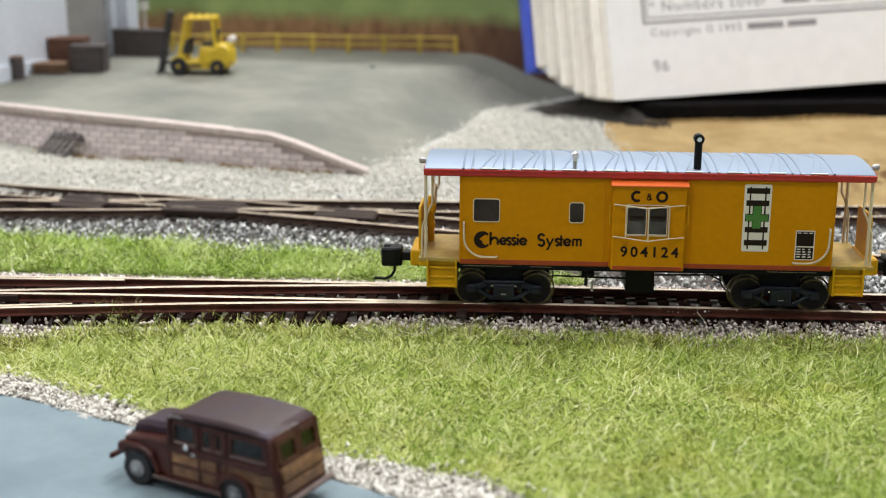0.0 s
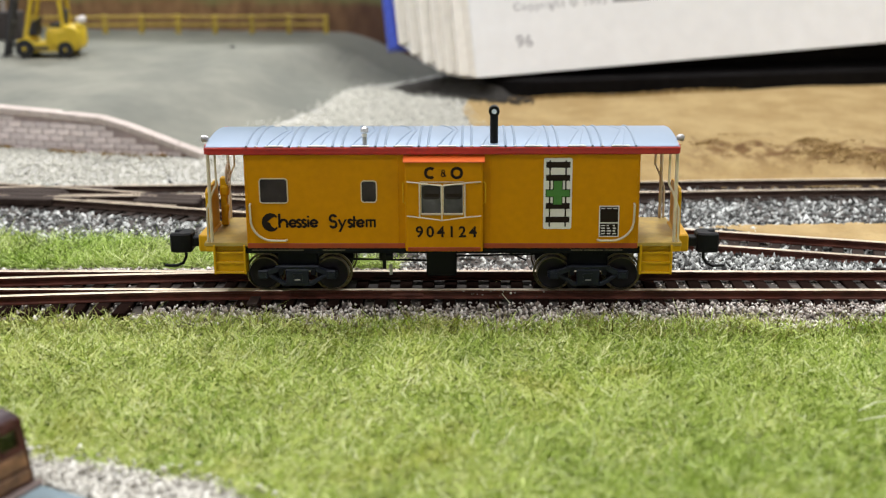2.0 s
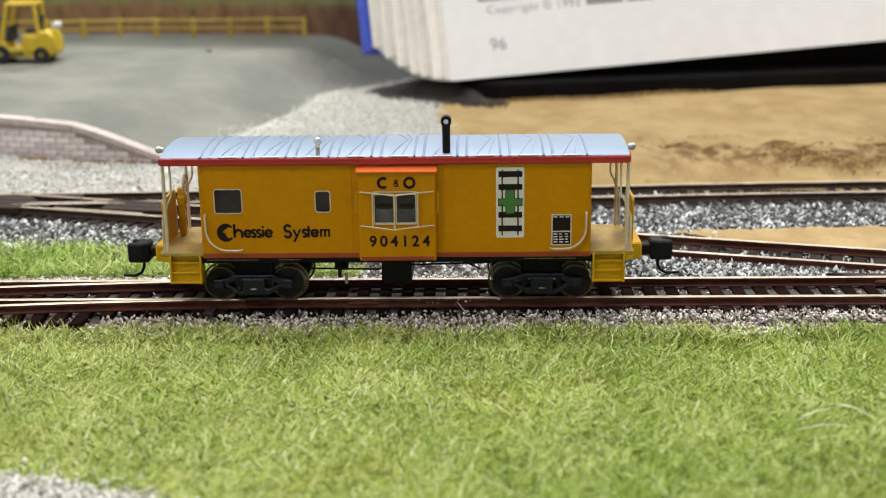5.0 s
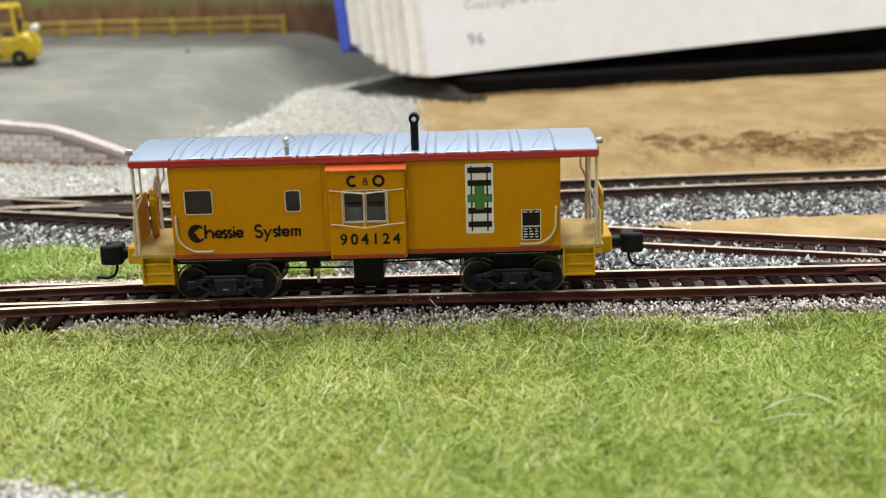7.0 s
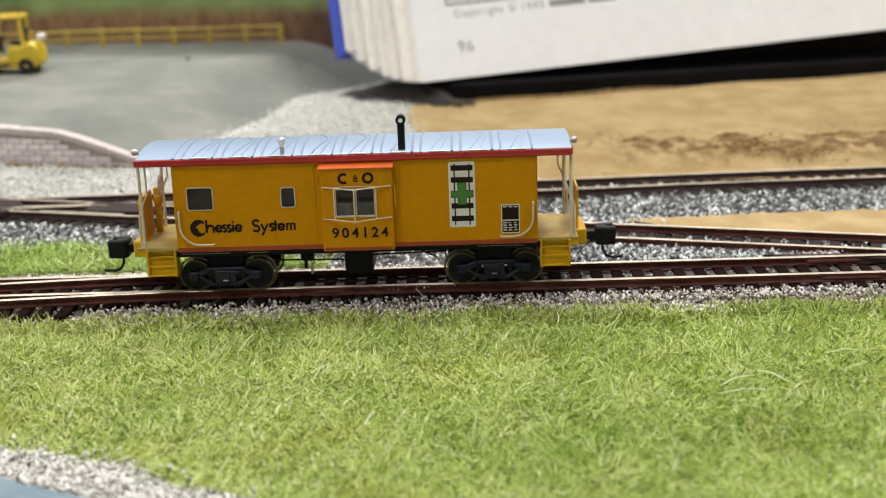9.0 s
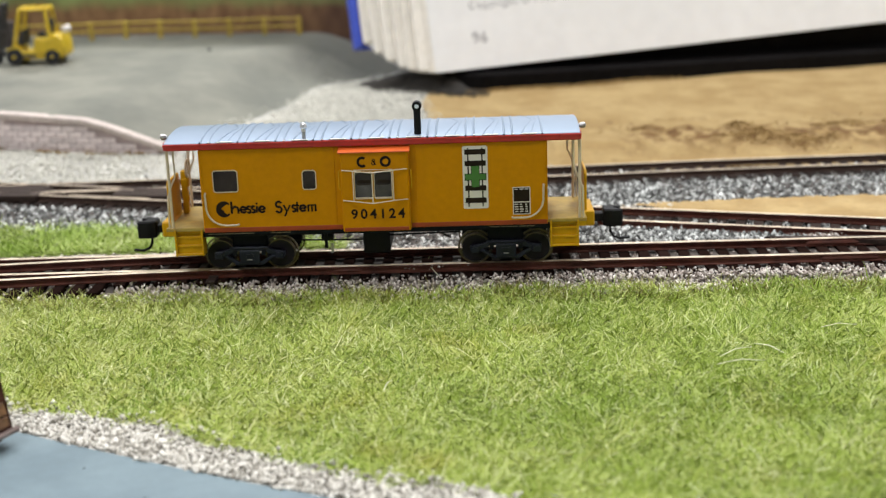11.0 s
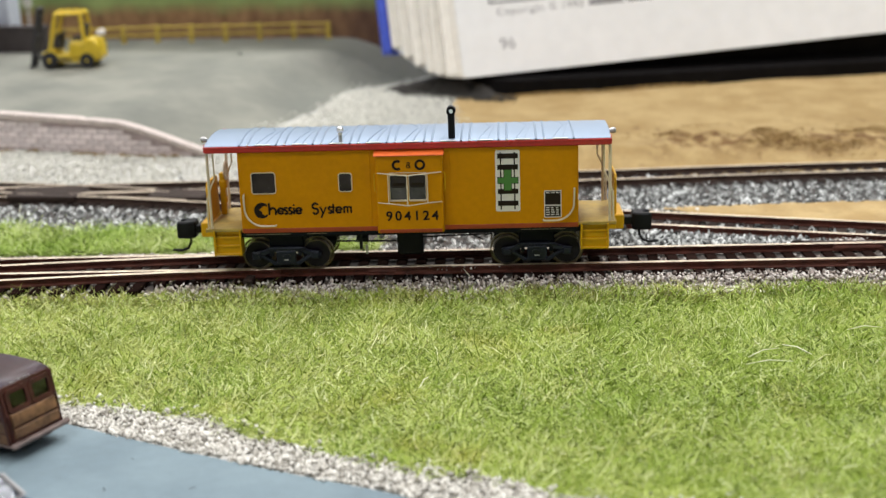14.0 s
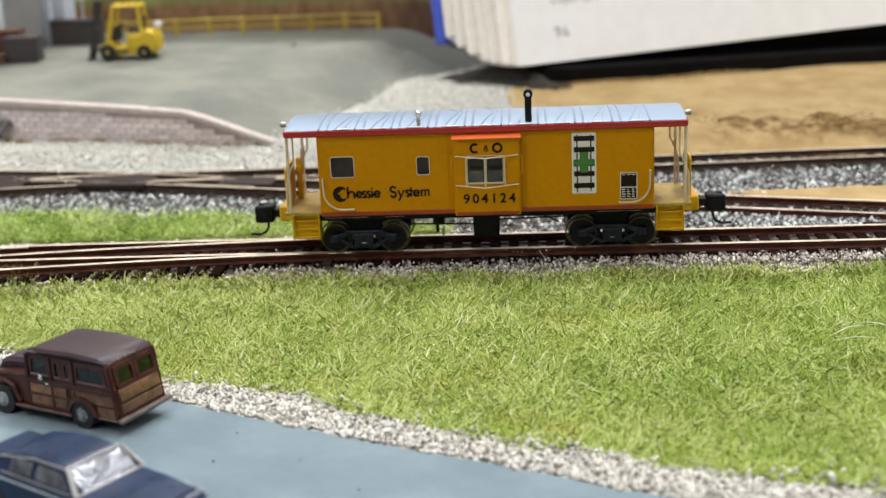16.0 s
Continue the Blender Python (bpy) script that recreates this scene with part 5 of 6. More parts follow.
def station_wagon():
    """Old maroon estate car with wooden side panels; its front points to -x."""
    t = thing("station_wagon", "dark maroon model station wagon with wood panels parked on the road", "car", at_mm(-52.6, -68.4, -2.5, -25.0))
    low = [(-9.9, 2.2), (-10.0, 4.4), (-9.6, 5.2), (-8.4, 5.5), (-3.4, 5.9), (-3.2, 6.0), (12.2, 6.0), (12.4, 2.0), (8.6, 1.7), (8.1, 2.8), (7.2, 3.4), (5.6, 3.4), (4.6, 2.8), (4.1, 1.7), (-4.6, 1.7)]
    part("body", prism(low, -4.0, 4.0, "xz", 0.25), MAROON, t, "maroon lower body")
    for y in (-3.95, 3.95):
        part("roof_rail", box(-2.6, 12.0, y - 0.2, y + 0.2, 8.3, 9.1, 0.06), MAROON, t)
        part("waist_rail", box(-3.2, 12.2, y - 0.2, y + 0.2, 5.6, 6.15, 0.06), MAROON, t)
        for x in (1.4, 5.1):
            part("pillar", box(x - 0.3, x + 0.3, y - 0.2, y + 0.2, 5.8, 8.8, 0.05), MAROON, t)
        part("pillar", prism([(-3.4, 5.8), (-2.5, 9.0), (-1.9, 9.0), (-2.6, 5.8)], y - 0.2, y + 0.2, "xz", 0.06), MAROON, t)
        part("pillar", box(11.3, 12.3, y - 0.2, y + 0.2, 5.6, 9.0, 0.08), MAROON, t)
    part("header", box(-2.5, -2.0, -3.9, 3.9, 8.6, 9.1, 0.06), MAROON, t)
    part("tail_header", box(11.7, 12.25, -3.9, 3.9, 8.4, 9.1, 0.06), MAROON, t)
    part("tail_post", box(11.9, 12.3, -0.25, 0.25, 5.8, 8.6, 0.04), MAROON, t)
    for x in (-0.4, 4.6):
        part("seat", prism([(x, 5.9), (x, 6.6), (x + 1.9, 6.6), (x + 2.3, 8.0), (x + 2.8, 8.0), (x + 2.6, 5.9)], -3.2, 3.2, "xz", 0.15), DARK, t, "dark seat")
    roof = [(-2.8, 8.85), (-2.4, 9.3), (-1.0, 9.65), (5, 9.85), (10.6, 9.65), (12.0, 9.25), (12.2, 8.85)]
    part("roof", prism(roof, -4.35, 4.35, "xz", 0.35), MAROON_TOP, t, "faded maroon roof", smooth=True)
    part("bonnet", prism([(-9.9, 4.4), (-9.9, 5.7), (-9.2, 6.5), (-7.8, 6.9), (-3.2, 7.2), (-3.2, 4.4)], -2.5, 2.5, "xz", 0.5), MAROON_TOP, t, smooth=True)
    for s in (-1, 1):
        y0, y1 = sorted((s * 2.6, s * 4.5))
        part("front_fender", prism([(-10.4, 3.3), (-10.4, 4.3), (-9.8, 4.8), (-7.0, 4.85), (-5.2, 4.2), (-4.2, 2.0), (-4.8, 1.7), (-5.4, 3.0), (-6.4, 4.0), (-8.6, 4.05), (-9.3, 3.5)], y0, y1, "xz", 0.2), MAROON, t)
        ys = sorted((s * 4.0, s * 4.22))
        wood = part("wood_panel", box(-2.6, 3.7, *ys, 2.1, 4.9, 0.08), WOODY, t, "brown wooden side panel")
        part("wood_panel", box(4.6, 11.9, *ys, 3.5, 4.9, 0.08), WOODY, t, "brown wooden side panel")
        part("wood_panel", box(8.7, 12.0, *ys, 2.0, 3.3, 0.08), WOODY, t, "brown wooden side panel")
        yt = sorted((s * 4.15, s * 4.36))
        for x0, x1, z0, z1 in ((-2.8, 12.1, 4.9, 5.6), (-2.8, 4.0, 1.7, 2.1), (-2.8, 4.4, 3.35, 3.7), (-2.9, -2.5, 1.8, 8.8), (1.2, 1.55, 1.8, 8.8), (4.9, 5.3, 3.4, 8.8), (11.7, 12.2, 2.0, 8.9)):
            part("moulding", box(x0, x1, *yt, z0, z1, 0.06), MAROON, t)
        for x0, x1 in ((-2.2, 1.0), (1.8, 3.2), (3.5, 4.7), (5.6, 11.2)):
            part("window_surround", rim(x0 - 0.1, x1 + 0.1, 5.95, 8.6, 0.6, 0.42, *sorted((s * 4.02, s * 4.2))), MAROON, t)
            part("window_ledge", box(x0 + 0.2, x1 - 0.1, *sorted((s * 4.18, s * 4.3)), 6.1, 6.3, 0.05), BUMPER, t, "worn pale ledge under the window")
            part("side_window", prism(rounded(x0, x1, 6.0, 8.5, 0.3), *sorted((s * 4.0, s * 4.06))), CLEARGLASS, t, "clear side window")
        part("running_board", box(-5.0, 4.6, *sorted((s * 3.6, s * 4.7)), 1.3, 1.75, 0.1), MAROON, t)
        # pale strips paint the highlights along running board and sill
        part("worn_edge", box(-5.0, 4.6, *sorted((s * 4.68, s * 4.76)), 1.55, 1.8, 0.03), BUMPER, t, "pale strip painted as a highlight on the running board edge")
        part("worn_edge", box(8.8, 12.2, *sorted((s * 4.2, s * 4.4)), 1.75, 2.0, 0.04), BUMPER, t, "pale strip painted as a highlight on the sill")
        part("door_mirror", box(-0.4, 0.2, *sorted((s * 4.2, s * 4.7)), 5.6, 6.3, 0.12), CHROME, t)
        part("door_handle", box(0.5, 1.0, *sorted((s * 4.2, s * 4.5)), 5.1, 5.3, 0.04), CHROME, t)
        car_wheel(t, -7.3, s * 4.0, 1.95, 1.3)
        car_wheel(t, 6.1, s * 3.75, 1.85, 1.2)
        part("wheel_arch", ring(6.25, 1.6, 2.35, 0.6, *sorted((s * 3.4, s * 4.55)), 8, 172, 18), MAROON, t, smooth=True)
        part("headlamp", tube([(-9.9, s * 2.3, 4.6), (-10.5, s * 2.3, 4.6)], 0.6, 12), CHROME, t)
    part("windscreen", prism([(-3.48, 6.2), (-2.7, 8.8), (-2.55, 8.8), (-3.3, 6.2)], -3.6, 3.6, "xz"), CLEARGLASS, t)
    glint_rng = random.Random(4)
    for k in range(14):  # bright specks for glints along the back edge of the roof and at its front corner
        x, y = (12.1, -2.9 + k * 0.42) if k < 10 else (-2.2 + (k - 10) * 0.5, -4.3)
        part("roof_glint", box(x - 0.12, x + 0.14, y - glint_rng.uniform(0.02, 0.10), y + glint_rng.uniform(0.02, 0.10), 9.1, 9.1 + glint_rng.uniform(0.1, 0.24), 0.02), HUB, t, "bright speck painted as a glint on the roof edge")
    # low black box added to darken the gap under the car
    part("chassis", box(-9.0, 11.5, -3.3, 3.3, 0.7, 1.9, 0.2), FRAME_BLACK, t, "low black box deepening the shade under the car")
    part("grille", box(-10.2, -9.8, -1.7, 1.7, 2.6, 5.4, 0.1), MAROON, t)
    part("front_bumper", box(-11.6, -11.1, -4.6, 4.6, 2.2, 2.9, 0.15), MAROON, t)
    part("rear_bumper", box(12.4, 13.1, -4.7, 4.7, 1.7, 2.4, 0.2), BUMPER, t, "dull brown rear bumper")
    for y0, y1 in ((-3.5, -0.2), (0.2, 3.5)):
        part("rear_window", box(12.18, 12.24, y0, y1, 6.0, 8.5), CLEARGLASS, t, "clear rear window")
        part("rear_frame", moved(rim(y0 - 0.15, y1 + 0.15, 5.8, 8.7, 0.75, 0.55, 0, 0.35), Matrix.Translation((12.45, 0, 0)) @ Matrix.Rotation(radians(90), 4, "Z")), MAROON, t)
    part("tailgate_panel", box(12.2, 12.5, -3.6, 3.6, 4.2, 5.7, 0.08), WOODY, t, "brown wooden tailgate panel")
    part("tailgate_panel", box(12.2, 12.5, -3.6, 3.6, 2.7, 3.9, 0.08), WOODY, t, "brown wooden tailgate panel")
    for ob in t.children:  # the tail leans forward towards the roof
        for v in ob.data.vertices:
            if v.co.x > 0.0095 and v.co.z > 0.0035:
                v.co.x -= (v.co.z - 0.0035) * 0.2
    return t


def sedan():
    """Dark blue saloon; its front points to +x."""
    t = thing("sedan", "dark navy blue model sedan with shiny windscreen on the road", "car", at_mm(-40.0, -97.7, -2.5, -32.3))
    low = [(-16.8, 1.9), (-17.0, 3.0), (-16.6, 4.3), (-15.8, 4.6), (3.6, 4.75), (12.2, 4.3), (13.3, 3.8), (13.6, 2.8), (13.4, 1.6), (10.9, 1.3), (10.4, 2.4), (9.3, 2.9), (8.1, 2.4), (7.6, 1.3), (-8.8, 1.3), (-9.3, 2.4), (-10.5, 2.9), (-11.6, 2.4), (-12.1, 1.4)]
    part("body", prism(low, -4.7, 4.7, "xz", 0.35), NAVY, t, "navy blue body", smooth=True)
    part("bonnet", prism([(3.7, 4.5), (3.7, 4.95), (8, 4.9), (12.0, 4.5), (12.0, 4.2)], -4.3, 4.3, "xz", 0.2), NAVY, t, smooth=True)
    cab = bmesh.new()
    ring0 = [(-12.9, -4.5), (3.55, -4.5), (3.55, 4.5), (-12.9, 4.5)]
    ring1 = [(-10.4, -3.35), (1.25, -3.35), (1.25, 3.35), (-10.4, 3.35)]
    a = [cab.verts.new((x, y, 4.6)) for x, y in ring0]
    b = [cab.verts.new((x, y, 7.0 if x > 0 else 5.95)) for x, y in ring1]
    for i in range(4):
        cab.faces.new((a[i], a[(i + 1) % 4], b[(i + 1) % 4], b[i]))
    cab.faces.new(b)
    cab.faces.new(a[::-1])
    bmesh.ops.bevel(cab, geom=cab.edges[:], offset=0.25, segments=2, affect="EDGES", profile=0.5)
    part("cabin", cab, NAVY, t, smooth=True)
    part("roof", prism([(-10.9, 5.7), (-10.3, 6.1), (-6.5, 6.95), (-3, 7.3), (0.9, 7.25), (1.45, 6.95)], -3.45, 3.45, "xz", 0.2), NAVY, t, "navy blue roof", smooth=True)
    part("windscreen", prism([(3.5, 4.95), (3.66, 4.95), (1.62, 7.0), (1.47, 7.0)], -3.5, 3.5, "xz"), SCREEN, t, "crinkled glittering windscreen")
    for y in (-3.85, 3.85):
        s = 1 if y > 0 else -1
        part("screen_pillar", tube([(3.65, s * 4.4, 4.9), (1.5, s * 3.4, 7.15)], 0.3, 6), HUB, t)
        for x0, x1 in ((-3.3, 1.1), (-7.6, -4.0)):
            q = [(x0, 5.0), (x1 + (1.4 if x1 > 0 else 0), 5.0), (x1 - (0.2 if x1 > 0 else 0), 6.6), (x0 + 0.1, 6.6)]
            pane = prism(q, -0.06, 0.06)
            part("side_window", moved(pane, Matrix.Translation((0, s * 3.95, 5.8)) @ Matrix.Rotation(s * radians(25.6), 4, "X") @ Matrix.Translation((0, 0, -5.8))), SIDEGLASS, t, "crinkled silvery side window")
        part("roof_gutter", tube([(1.3, s * 3.42, 7.0), (-4.0, s * 3.45, 6.95), (-10.2, s * 3.4, 5.95)], 0.14, 6), HUB, t, "pale worn roof gutter")
        part("window_strip", box(-9.0, 2.6, *sorted((s * 4.36, s * 4.5)), 4.75, 4.9, 0.03), HUB, t)
        part("chrome_strip", box(-16.0, 12.6, *sorted((s * 4.62, s * 4.76)), 4.1, 4.28, 0.03), CHROME, t)
    part("screen_base", box(3.55, 3.85, -4.2, 4.2, 4.8, 5.05, 0.06), HUB, t)
    part("screen_header", box(1.25, 1.55, -3.35, 3.35, 7.0, 7.25, 0.06), HUB, t)
    part("rear_screen", prism([(-12.75, 4.9), (-12.6, 4.9), (-11.0, 5.7), (-11.15, 5.7)], -3.4, 3.4, "xz"), CARGLASS, t)
    for x in (9.25, -10.45):
        for y in (-4.1, 4.1):
            car_wheel(t, x, y, 1.85, 1.2)
    # black box set low here too, to deepen the shade below the body
    part("chassis", box(-15.5, 12.5, -3.9, 3.9, 0.6, 1.8, 0.2), FRAME_BLACK, t, "low black box deepening the shade under the car")
    part("front_bumper", box(13.4, 14.2, -4.7, 4.7, 1.9, 2.8, 0.2), CHROME, t, "bright front bumper")
    part("rear_bumper", box(-17.4, -16.8, -4.6, 4.6, 2.0, 2.8, 0.15), HUB, t)
    for y in (-3.4, 3.4):
        part("headlamp", box(13.3, 13.65, y - 0.9, y + 0.9, 2.95, 3.7, 0.1), CHROME, t)
    return t


# ---- yard ----
def forklift():
    z = ground_z(-116, 169)
    t = thing("forklift", "yellow model forklift truck with dark mast standing in the yard", "forklift", at_mm(-116.0, 169.0, z, 3))
    part("chassis", prism([(-7.0, 1.6), (-7.6, 4.6), (-4.0, 6.2), (-3.0, 4.2), (0.4, 4.2), (1.0, 8.0), (8.2, 8.2), (9.6, 6.8), (9.8, 2.2), (8.0, 1.4)], -4.2, 4.2, "xz", 0.3), FORK, t, "yellow chassis")
    part("counterweight", prism([(5.2, 2.0), (5.2, 8.6), (8.4, 8.8), (10.2, 7.0), (10.2, 2.4)], -4.5, 4.5, "xz", 0.5), FORK, t, smooth=True)
    part("seat", prism([(1.4, 8.0), (1.4, 9.2), (4.4, 9.2), (5.2, 13.0), (6.2, 13.0), (5.6, 8.0)], -2.2, 2.2, "xz", 0.3), DARK, t, "dark seat")
    part("dashboard", prism([(-4.6, 5.8), (-3.2, 10.0), (-2.2, 10.2), (-2.0, 5.8)], -3.0, 3.0, "xz", 0.3), DARK, t, "dark dashboard")
    part("floor_step", box(-3.4, 1.2, -4.5, -4.0, 2.2, 3.0, 0.1), DARK, t)
    part("side_panel", box(1.6, 6.6, -4.6, -4.1, 3.2, 7.4, 0.25), FORK, t)
    part("steering_column", tube([(-3.0, 0, 6.0), (-1.6, 0, 10.2)], 0.4, 8), DARK, t)
    part("steering_wheel", tube([(-1.6 + 1.2 * 0.5 * math.cos(a), 1.4 * math.sin(a), 10.2 + 0.7 * math.cos(a)) for a in np.linspace(0, math.tau, 14, endpoint=False)], 0.2, 5, closed=True), DARK, t)
    for y in (-3.7, 3.7):
        part("guard_post", tube([(-5.2, y, 5.0), (-2.6, y, 16.0)], 0.62, 8), FORK, t)
        part("guard_post", tube([(5.6, y, 8.0), (5.0, y, 16.0)], 0.6, 8), FORK, t)
        part("mast", box(-0.6, 0.6, y * 0.55 - 0.6, y * 0.55 + 0.6, 0.0, 18.2, 0.15), DARK, t, "dark tilted mast rail", at=at_mm(-11.4, 0, 0.4, 0, 0, 11))
        part("fork", box(-12.6, -10.9, y * 0.5 - 0.6, y * 0.5 + 0.6, 0.2, 0.8, 0.1), DARK, t)
        car_wheel(t, -5.3, y * 1.05, 2.5, 1.8, DARK)
        car_wheel(t, 6.0, y * 1.05, 2.2, 1.6, DARK)
    for z0 in (3, 9, 15, 17.2):
        part("mast_bar", box(-0.6, 0.6, -2.2, 2.2, z0, z0 + 0.9, 0.1), DARK, t, at=at_mm(-11.4, 0, 0.4, 0, 0, 11))
    part("tilt_arm", tube([(-10.8, 0, 3.0), (-6.5, 0, 3.6)], 0.5, 8), DARK, t)
    part("roof_guard", box(-3.3, 5.7, -4.3, 4.3, 15.8, 16.6, 0.3), FORK, t, "yellow roof guard")
    for x in (-2.2, 0.0, 2.4, 4.6):
        part("roof_slat", tube([(x, -4.0, 16.8), (x, 4.0, 16.8)], 0.35, 6), FORK, t)
    part("tank", tube([(9.8, -2.4, 10.0), (9.8, -2.0, 10.0), (9.8, 2.0, 10.0), (9.8, 2.4, 10.0)], [0.7, 1.05, 1.05, 0.7], 14), WHITE_INK, t, "white gas bottle", smooth=True)
    return t


def yard_fence():
    t = thing("fence", "yellow post and rail fence along the back of the yard", "fence")
    a, b = Vector((-43.6, 225.5)), Vector((-140.9, 228.0))
    n = 9
    zs = [ground_z(*(a.lerp(b, i / (n - 1)))) for i in range(n)]
    for i in range(n):
        p = a.lerp(b, i / (n - 1))
        part("post", box(p.x - 0.75, p.x + 0.75, p.y - 0.5, p.y + 0.5, zs[i] - 1.5, zs[i] + 6.2, 0.15), FENCE, t)
        if i < n - 1:
            q = a.lerp(b, (i + 1) / (n - 1))
            for h in (2.9, 5.5):
                part("fence_rail", tube([(p.x, p.y - 0.5, zs[i] + h), (q.x, q.y - 0.5, zs[i + 1] + h)], 0.42, 6), FENCE, t)


def backdrop():
    edge = curve((-440, 288), (-150, 252), (-51, 232), (-20, 229), (20, 236), (120, 262), (440, 330))
    xs = np.linspace(-440, 440, 90)
    bm = bmesh.new()
    rows = []
    for x in xs:
        y = float(edge(x))
        rows.append([bm.verts.new(p) for p in ((x, y, 0), (x, y, 80), (x, y + 3, 80), (x, y + 3, 0))])
    for r, s in zip(rows, rows[1:]):
        for i in range(4):
            bm.faces.new((r[i], s[i], s[(i + 1) % 4], r[(i + 1) % 4]))
    bm.faces.new(rows[0]), bm.faces.new(rows[-1][::-1])
    bmesh.ops.recalc_face_normals(bm, faces=bm.faces)
    tagged(part("backdrop", bm, BACKDROP), "printed backdrop with brown field and green meadow", "backdrop", kind="structure")


def retaining_wall():
    t = thing("retaining_wall", "pinkish stone block retaining wall with pale coping below the yard", "wall", kind="structure")
    xs = np.linspace(-240, -56.5, 84)
    y, top = WALL_Y(xs), wall_top(xs)
    bm = bmesh.new()
    rows = [[bm.verts.new(p) for p in ((x, a + 0.02, 0.4), (x, a + 0.02, z), (x, a + 3, z), (x, a + 3, 0.4))] for x, a, z in zip(xs, y, top)]
    for r, s in zip(rows, rows[1:]):
        for i in range(4):
            bm.faces.new((r[i], s[i], s[(i + 1) % 4], r[(i + 1) % 4]))
    bm.faces.new(rows[0]), bm.faces.new(rows[-1][::-1])
    bmesh.ops.recalc_face_normals(bm, faces=bm.faces)
    part("wall_core", bm, MORTAR, t)
    # coping stones
    for k in range(31):
        x0, x1 = -240 + k * 5.95, -240 + (k + 1) * 5.95 - 0.05
        z0, z1 = wall_top(x0), wall_top(x1)
        y0, y1 = WALL_Y(x0), WALL_Y(x1)
        own = bmesh.new()
        v = [own.verts.new(p) for p in ((x0, y0 - 0.7, z0), (x1, y1 - 0.7, z1), (x1, y1 + 3.6, z1), (x0, y0 + 3.6, z0), (x0, y0 - 0.7, z0 + 1.5), (x1, y1 - 0.7, z1 + 1.5), (x1, y1 + 3.6, z1 + 1.5), (x0, y0 + 3.6, z0 + 1.5))]
        for f in ((0, 3, 2, 1), (4, 5, 6, 7), (0, 1, 5, 4), (1, 2, 6, 5), (2, 3, 7, 6), (3, 0, 4, 7)):
            own.faces.new([v[i] for i in f])
        bmesh.ops.bevel(own, geom=own.edges[:], offset=0.15, segments=1, affect="EDGES", profile=0.5)
        part("coping_stone", own, COPING, t)
    # blocks in courses
    block = finish("block", box(-1.66, 1.66, -0.2, 0.2, -0.64, 0.64, 0.16), BRICK)
    rng = random.Random(11)
    count = 0
    for row in range(7):
        z = 2.3 + row * 1.42
        x = -157 + (row % 2) * 1.75
        while x < -59 and count < 300:
            if z + 0.7 < wall_top(x + 1.7) and z + 0.7 < wall_top(x - 1.7):
                ob = new("block", block)
                ob.parent = t
                a = math.degrees(math.atan2(float(WALL_Y(x + 1) - WALL_Y(x - 1)), 2))
                ob.matrix_basis = at_mm(x, float(WALL_Y(x)) + rng.uniform(-0.08, 0.08), z, a)
                count += 1
            x += 3.5


def building():
    t = thing("warehouse", "pale blue-white plaster model building with a grey door beside the yard", "building", at_mm(-155.5, 214.5, 13.5, -11.5))
    # the long side runs along local -y, its face looks to +x
    part("wall", box(-70, 0, -2.6, -0.3, 0, 70, 0.3), PLASTER, t)
    part("wall", box(-70, 0, -120, -29.5, 0, 70, 0.3), PLASTER, t)
    part("wall", box(-70, -4, -29.5, -2.6, 0, 70), PLASTER, t)
    part("door", box(-4.0, -2.4, -28.9, -3.0, 0, 48, 0.4), DOORGREY, t, "grey sliding door")
    part("lintel", box(-4, 0.4, -29.5, -2.6, 50, 70, 0.3), PLASTER, t)
    part("pilaster", box(-2, 4.4, -0.3, 7, 0, 70, 0.4), PLASTER, t, "pale corner pilaster")
    part("plinth", box(-1, 0.5, -120, -42, 0, 5.5, 0.2), PLASTER, t)
    part("roof", box(-74, 3, -123, 3, 70, 73, 0.4), DOORGREY, t)


